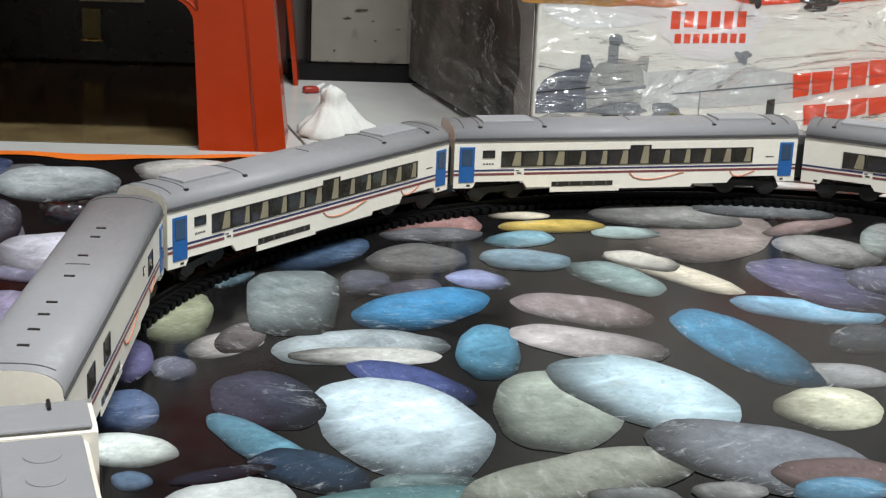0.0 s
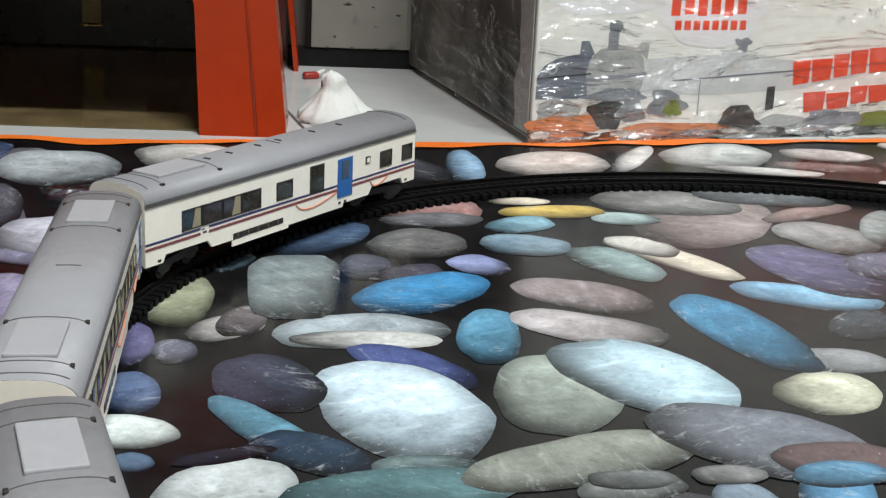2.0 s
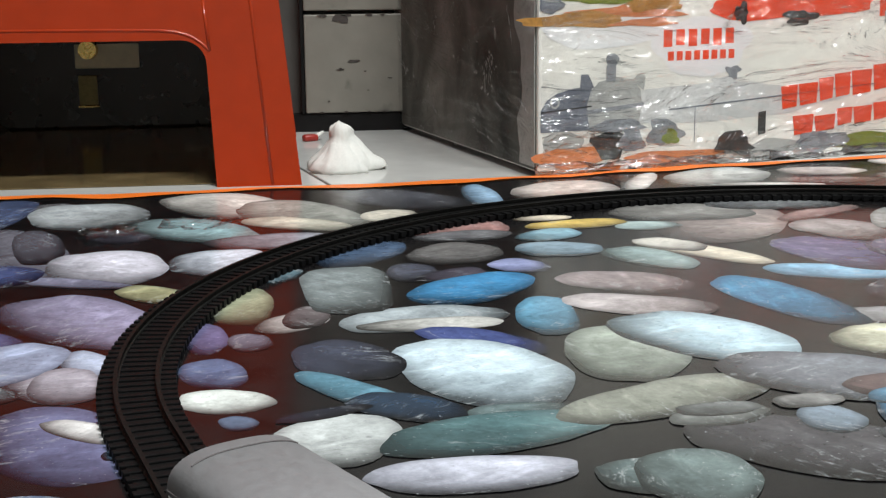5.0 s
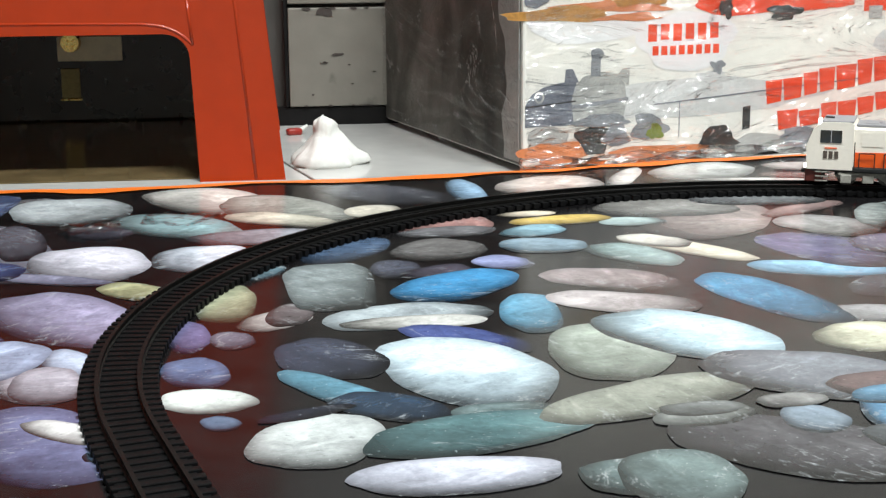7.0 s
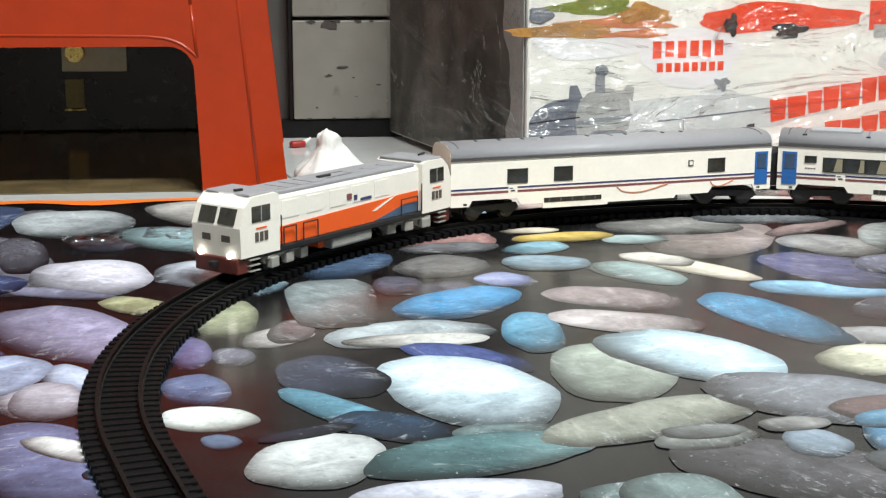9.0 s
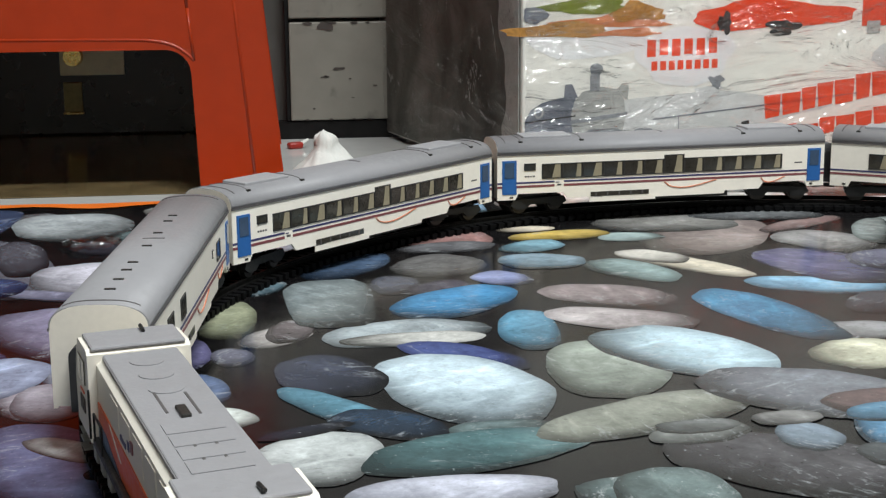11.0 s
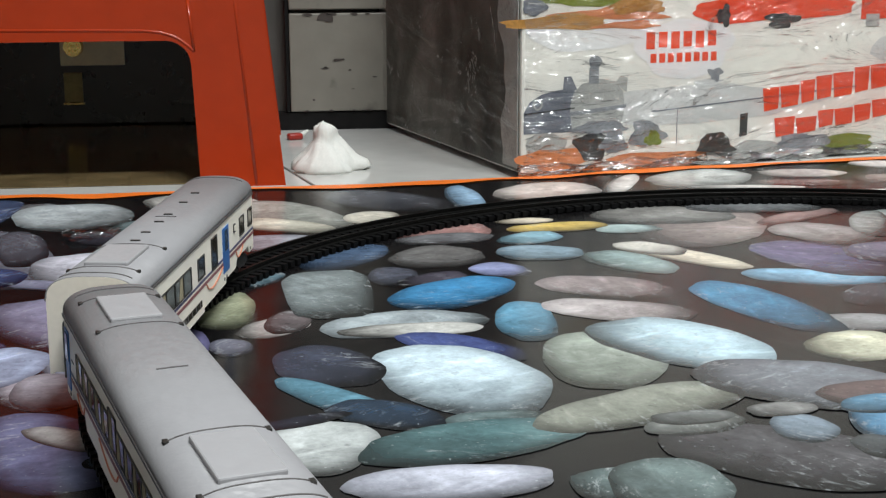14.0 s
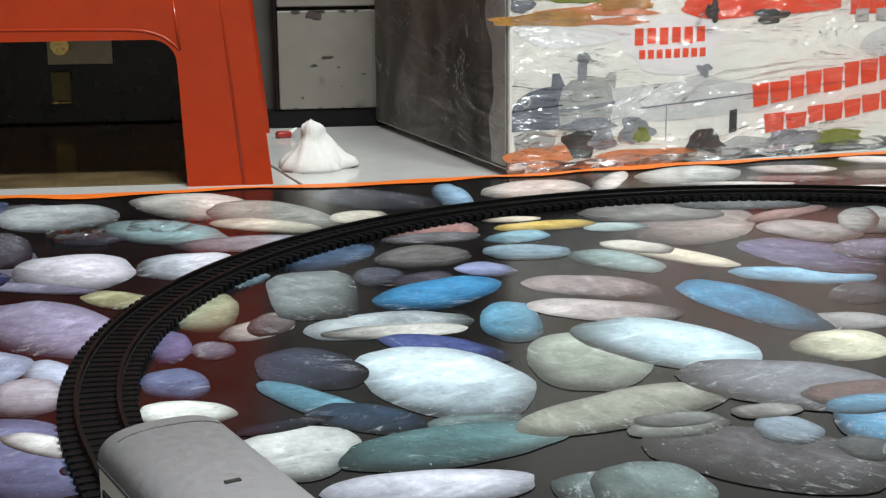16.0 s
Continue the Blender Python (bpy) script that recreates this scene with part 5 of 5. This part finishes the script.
def locomotive():
    c = empty("diesel_locomotive")
    tagged(c, "white diesel locomotive with an orange band and grey roof", "locomotive")
    L = 0.188
    h = L / 2
    hw, floor_z, top = 0.0175, 0.0130, 0.0405

    def sides(name, mat, pts, y=hw, depth=0.0004, label=""):
        return [part(name, plate(pts, sy * y, sy * (y + depth)), mat, c, label) for sy in (1, -1)]

    part("underframe", box(-h + 0.003, h - 0.003, -hw + 0.0005, hw - 0.0005, 0.0095, floor_z, 0.0008), "under", c)
    hood = extrude_profile([(hw - 0.003, floor_z), (hw - 0.003, top - 0.0025), (hw - 0.006, top), (-hw + 0.006, top), (-hw + 0.003, top - 0.0025), (-hw + 0.003, floor_z)], -h + 0.030, h - 0.030)
    part("hood", hood, "loco_white", c)
    part("hood_roof", box(-h + 0.031, h - 0.031, -hw + 0.0050, hw - 0.0050, top - 0.0002, top + 0.0011, 0.0005), "roof", c, "grey roof of the hood")
    y = hw - 0.003
    # orange band with a slanting slate-blue tail and a white flash
    sides("band", "loco_orange", [(h - 0.031, floor_z + 0.0002), (h - 0.031, floor_z + 0.0098), (-0.046, floor_z + 0.0125), (-h + 0.031, floor_z + 0.0125), (-h + 0.031, floor_z + 0.0060), (-0.022, floor_z + 0.0002)], y, 0.0004, "orange band")
    sides("band", "loco_navy", [(-0.020, floor_z + 0.0002), (-0.048, floor_z + 0.0058), (-h + 0.031, floor_z + 0.0062), (-h + 0.031, floor_z + 0.0002)], y, 0.0006, "slate-blue band")
    sides("flash", "loco_white", [(-0.018, floor_z + 0.0062), (-0.036, floor_z + 0.0118), (-0.040, floor_z + 0.0122), (-0.022, floor_z + 0.0062)], y, 0.0006)
    for k in range(5):
        sides("hood_door", "loco_white", [(0.045 - k * 0.020, floor_z + 0.014), (0.059 - k * 0.020, floor_z + 0.014), (0.059 - k * 0.020, top - 0.004), (0.045 - k * 0.020, top - 0.004)], y, 0.0003)
    for k, (w, hh, mt) in enumerate(((0.004, 0.0034, "maroon"), (0.003, 0.003, "navy"), (0.010, 0.0016, "navy"))):
        x = 0.004 - k * 0.006
        sides("emblem", mt, [(x - w, 0.0292 - 0.001 * k), (x, 0.0292 - 0.001 * k), (x, 0.0292 - 0.001 * k + hh), (x - w, 0.0292 - 0.001 * k + hh)], y, 0.0005)
    # cabs at both ends
    for sx in (1, -1):
        pts = [(sx * (h - 0.030), floor_z - 0.002), (sx * (h - 0.030), top + 0.001), (sx * (h - 0.027), top + 0.0024), (sx * (h - 0.009), top + 0.0020), (sx * (h - 0.0035), top - 0.0030), (sx * (h + 0.0005), 0.0270), (sx * h, floor_z - 0.002)]
        cabm = plate(pts, -hw, hw)
        cb = part("cab", cabm, "loco_white", c, "white driver's cab")
        roofm = box(min(sx * (h - 0.0295), sx * (h - 0.0085)), max(sx * (h - 0.0295), sx * (h - 0.0085)), -hw + 0.0015, hw - 0.0015, top + 0.0019, top + 0.0034, 0.0007)
        part("cab_roof", roofm, "roof", cb)
        for sy in (1, -1):
            ya, yb = sy * hw, sy * (hw + 0.0004)
            y0, y1 = min(ya, yb), max(ya, yb)
            xa, xb = sorted((sx * (h - 0.0225), sx * (h - 0.0085)))
            w = part("cab_window", box(xa, xb, y0, y1, 0.0290, 0.0375, 0.0), "glass", cb)
            part("window_bar", box((xa + xb) / 2 - 0.0003, (xa + xb) / 2 + 0.0003, y0 - 0.0001, y1 + 0.0001, 0.0290, 0.0375), "roof_light", w)
            for k in range(3):
                xk = xa + 0.002 + 0.0036 * k
                part("mark", box(xk, xk + 0.0026, y0, y1, 0.0185, 0.0235), "mark_grey", cb)
            part("mark", box(xa + 0.003, xb - 0.003, y0, y1, 0.0252, 0.0260), "loco_orange", cb)
            part("handrail", rod((sx * (h - 0.031), sy * (hw + 0.0003), floor_z), (sx * (h - 0.031), sy * (hw + 0.0003), 0.030), 0.0004, seg=6), "under", c)
        # windscreen halves on the sloping front
        for sy in (1, -1):
            bm = bmesh.new()
            v = []
            for q, yy in ((0.12, 0.0012), (0.12, 0.0130), (0.92, 0.0130), (0.92, 0.0012)):
                xx = (h + 0.0005) + (-0.004) * q + 0.0003
                zz = 0.0270 + (top - 0.0030 - 0.0270) * q
                v.append(bm.verts.new((sx * xx, sy * yy, zz)))
            v2 = [bm.verts.new((p.co.x + sx * 0.0003, p.co.y, p.co.z)) for p in v]
            bm.faces.new(v2)
            for i in range(4):
                bm.faces.new((v[i], v[(i + 1) % 4], v2[(i + 1) % 4], v2[i]))
            bmesh.ops.recalc_face_normals(bm, faces=bm.faces)
            part("windscreen", bm, "glass", cb)
        for sy in (1, -1):
            part("number_board", box(min(sx * h, sx * (h + 0.0007)), max(sx * h, sx * (h + 0.0007)), sy * 0.007 - 0.003, sy * 0.007 + 0.003, 0.0190, 0.0225), "mark_grey", cb)
        part("pilot", box(min(sx * (h - 0.010), sx * (h + 0.001)), max(sx * (h - 0.010), sx * (h + 0.001)), -hw + 0.002, hw - 0.002, 0.0020, floor_z - 0.002, 0.0008), "loco_red", c, "red-brown pilot")
        part("coupler", box(min(sx * h, sx * (h + 0.005)), max(sx * h, sx * (h + 0.005)), -0.002, 0.002, 0.0055, 0.0085, 0.0005), "under", c)
        for sy in (1, -1):
            for k in range(3):
                part("step", box(min(sx * (h - 0.014), sx * (h - 0.006)), max(sx * (h - 0.014), sx * (h - 0.006)), min(sy * (hw - 0.003), sy * (hw + 0.0006)), max(sy * (hw - 0.003), sy * (hw + 0.0006)), 0.0030 + 0.003 * k, 0.0036 + 0.003 * k), "bogie_grey", c)
            lens = rod((sx * (h + 0.0002), sy * 0.0105, floor_z - 0.0008), (sx * (h + 0.0022), sy * 0.0105, floor_z - 0.0008), 0.0015, seg=16)
            part("headlight", lens, "lamp_glow" if sx > 0 else "loco_white", c, "glowing white headlight" if sx > 0 else "unlit headlight")
    # handrails, tanks, roof fans and panels
    for sy in (1, -1):
        for xa, xb in ((h - 0.044, h - 0.034), (h - 0.062, h - 0.050), (-h + 0.034, -h + 0.050)):
            bm = rod((xa, sy * (hw - 0.0006), floor_z), (xa, sy * (hw - 0.0006), floor_z + 0.0096), 0.0004, seg=6)
            rod((xb, sy * (hw - 0.0006), floor_z), (xb, sy * (hw - 0.0006), floor_z + 0.0096), 0.0004, bm, 6)
            rod((xa, sy * (hw - 0.0006), floor_z + 0.0096), (xb, sy * (hw - 0.0006), floor_z + 0.0096), 0.0004, bm, 6)
            part("handrail", bm, "under", c, "black bent handrail")
    part("fuel_tank", box(-0.018, 0.018, -hw + 0.002, hw - 0.002, 0.0030, 0.0100, 0.0015), "bogie_grey", c, "silver-grey fuel tank")
    part("air_tank", rod((0.021, 0.0095, 0.0065), (0.021, -0.0095, 0.0065), 0.003), "loco_orange", c)
    for sy in (1, -1):
        part("locker", box(0.024, 0.034, min(sy * 0.010, sy * 0.0150), max(sy * 0.010, sy * 0.0150), 0.0090, 0.0122, 0.0006), "bogie_tan", c)
        part("locker", box(-0.044, -0.030, min(sy * 0.010, sy * 0.0150), max(sy * 0.010, sy * 0.0150), 0.0090, 0.0122, 0.0006), "bogie_tan", c)
    for k in range(3):
        part("roof_fan", rod((-0.050 + 0.016 * k, 0, top + 0.0010), (-0.050 + 0.016 * k, 0, top + 0.0014), 0.0056, seg=28), "roof", c, "round roof fan grille")
    part("exhaust", box(0.002, 0.012, -0.0016, 0.0016, top + 0.0010, top + 0.0022, 0.0004), "frame", c)
    for k in range(4):
        part("roof_panel", box(0.016 + 0.011 * k, 0.025 + 0.011 * k, -0.0085, 0.0085, top + 0.0010, top + 0.0014), "roof", c)
    for k, (xa, xb, yy) in enumerate(((-0.012, 0.010, 0.0045), (-0.020, 0.006, -0.0045), (0.030, 0.052, 0.0030), (0.030, 0.052, -0.0030))):
        part("roof_slot", box(xa, xb, yy - 0.0004, yy + 0.0004, top + 0.0010, top + 0.0013), "rib", c, "dark slot in the roof")
    for sy in (1, -1):
        part("roof_edge", box(-h + 0.032, h - 0.032, min(sy * (hw - 0.0062), sy * (hw - 0.0048)), max(sy * (hw - 0.0062), sy * (hw - 0.0048)), top - 0.0006, top + 0.0006), "roof", c)
    for sx in (1, -1):
        part("horn", rod((sx * (h - 0.016), 0.004, top + 0.0040), (sx * (h - 0.010), 0.004, top + 0.0044), 0.0007, seg=10), "under", c)
        for sy in (1, -1):
            part("marker_lamp", rod((sx * (h - 0.0075), sy * 0.0035, top + 0.0008), (sx * (h - 0.0055), sy * 0.0035, top + 0.0004), 0.0016, seg=14), "loco_white" if sx < 0 else "lamp_glow", c)
    for x in (0.056, -0.056):
        bogie(c, x, grey=True)
    return c


LOCO = locomotive()
POWER = coach("cream generator coach with few windows and a grey roof", "power")
FIRST = coach("cream passenger coach with a row of curtained windows and blue doors", "seats")
SECOND = copy_thing(FIRST, pose(0, 0, 0))
DINER = coach("cream dining coach with grouped windows and one blue door", "diner")

# length along the loop, at the joint behind the generator coach, told over the clip
TIMES = [0, 0.5, 1, 1.5, 2, 2.5, 3, 3.5, 4, 4.5, 5, 7.5, 8, 8.5, 11, 11.5, 12, 12.5, 13, 13.5, 14, 14.5, 15, 15.5, 16]
GONE = [0.897, 1.044, 1.172, 1.297, 1.409, 1.502, 1.595, 1.687, 1.783, 1.884, 2.002, 2.741, 2.851, 2.949, 3.503, 3.655, 3.782, 3.906, 4.012, 4.112, 4.204, 4.296, 4.390, 4.493, 4.600]


def gone(t):
    """The way run by time t, smooth between the told values."""
    i = min(max(int(np.searchsorted(TIMES, t, side="right")) - 1, 0), len(TIMES) - 2)
    def slope(k):
        a, b = max(k - 1, 0), min(k + 1, len(TIMES) - 1)
        return (GONE[b] - GONE[a]) / (TIMES[b] - TIMES[a])
    w = TIMES[i + 1] - TIMES[i]
    q = (t - TIMES[i]) / w
    m0, m1 = slope(i) * w, slope(i + 1) * w
    return (2 * q ** 3 - 3 * q ** 2 + 1) * GONE[i] + (q ** 3 - 2 * q ** 2 + q) * m0 + (-2 * q ** 3 + 3 * q ** 2) * GONE[i + 1] + (q ** 3 - q ** 2) * m1


def riding(s, reach):
    """Pose of a vehicle whose bogies stand reach before and behind length s; and the turns of its bogies."""
    (pa, ha), (pb, hb) = on_track(s + reach), on_track(s - reach)
    mid, way = (pa + pb) / 2, pa - pb
    yaw = math.degrees(math.atan2(way.y, way.x))
    wrap = lambda d: (d + 180) % 360 - 180
    return pose(mid.x, mid.y, RAIL_TOP, 0, 0, yaw), wrap(math.degrees(ha) - yaw), wrap(math.degrees(hb) - yaw)


def motions():
    steps = [k * 0.25 for k in range(65)]
    for ob, ahead, reach in ((LOCO, 0.338, 0.056), (POWER, 0.5 * PITCH_CARS, BOGIE), (FIRST, -0.5 * PITCH_CARS, BOGIE), (SECOND, -1.5 * PITCH_CARS, BOGIE), (DINER, -2.5 * PITCH_CARS, BOGIE)):
        rides = [(t, riding(gone(t) + ahead, reach)) for t in steps]
        walk(ob, [(t, m) for t, (m, a, b) in rides])
        for child in ob.children:
            if child.name.startswith("bogie"):
                front = child.location.x > 0
                x = reach if front else -reach
                walk(child, [(t, pose(x, 0, 0, 0, 0, a if front else b)) for t, (m, a, b) in rides])


# ---- pieces of floor and track ----
tile_mesh = None
SIZE = 0.40
for i in range(-7, 8):
    for j in range(-7, 6):
        p = Vector((-0.066, 0.902, 0)) + Matrix.Rotation(radians(13.5), 3, "Z") @ Vector(((i + 0.5) * SIZE, (j + 0.5) * SIZE, 0))
        if not (-2.0 < p.x < 2.2 and -1.8 < p.y < 1.43):
            continue
        if tile_mesh is None:
            ob = solid("tile", box(-SIZE / 2 + 0.0012, SIZE / 2 - 0.0012, -SIZE / 2 + 0.0012, SIZE / 2 - 0.0012, -0.006, 0, 0.0008), MAT["tile"], floor)
            tile_mesh = ob.data
        else:
            ob = new("tile", tile_mesh)
            ob.parent = floor
        ob.matrix_basis = pose(p.x, p.y, FLOOR, 0, 0, 13.5)

tie_mesh = None
PITCH = LAP / 380
rest = bmesh.new()
for k in range(380):
    p, h = on_track(k * PITCH)
    m = pose(p.x, p.y, 0, 0, 0, math.degrees(h))
    near = p.x < 0.42
    if near and tie_mesh is None:
        ob = part("tie", box(-0.0019, 0.0019, -0.0157, 0.0157, 0.0004, 0.0039, 0.0003), "track", track)
        tie_mesh = ob.data
        ob.matrix_basis = m
    elif near:
        ob = new("tie", tie_mesh)
        ob.parent = track
        ob.matrix_basis = m
    else:
        made = bmesh.ops.create_cube(rest, size=1.0, matrix=m @ Matrix.Translation((0, 0, 0.00215)) @ Matrix.Diagonal((0.0038, 0.0314, 0.0035, 1)))
tagged(part("far_ties", rest, "track", track), kind="stuff")

motions()
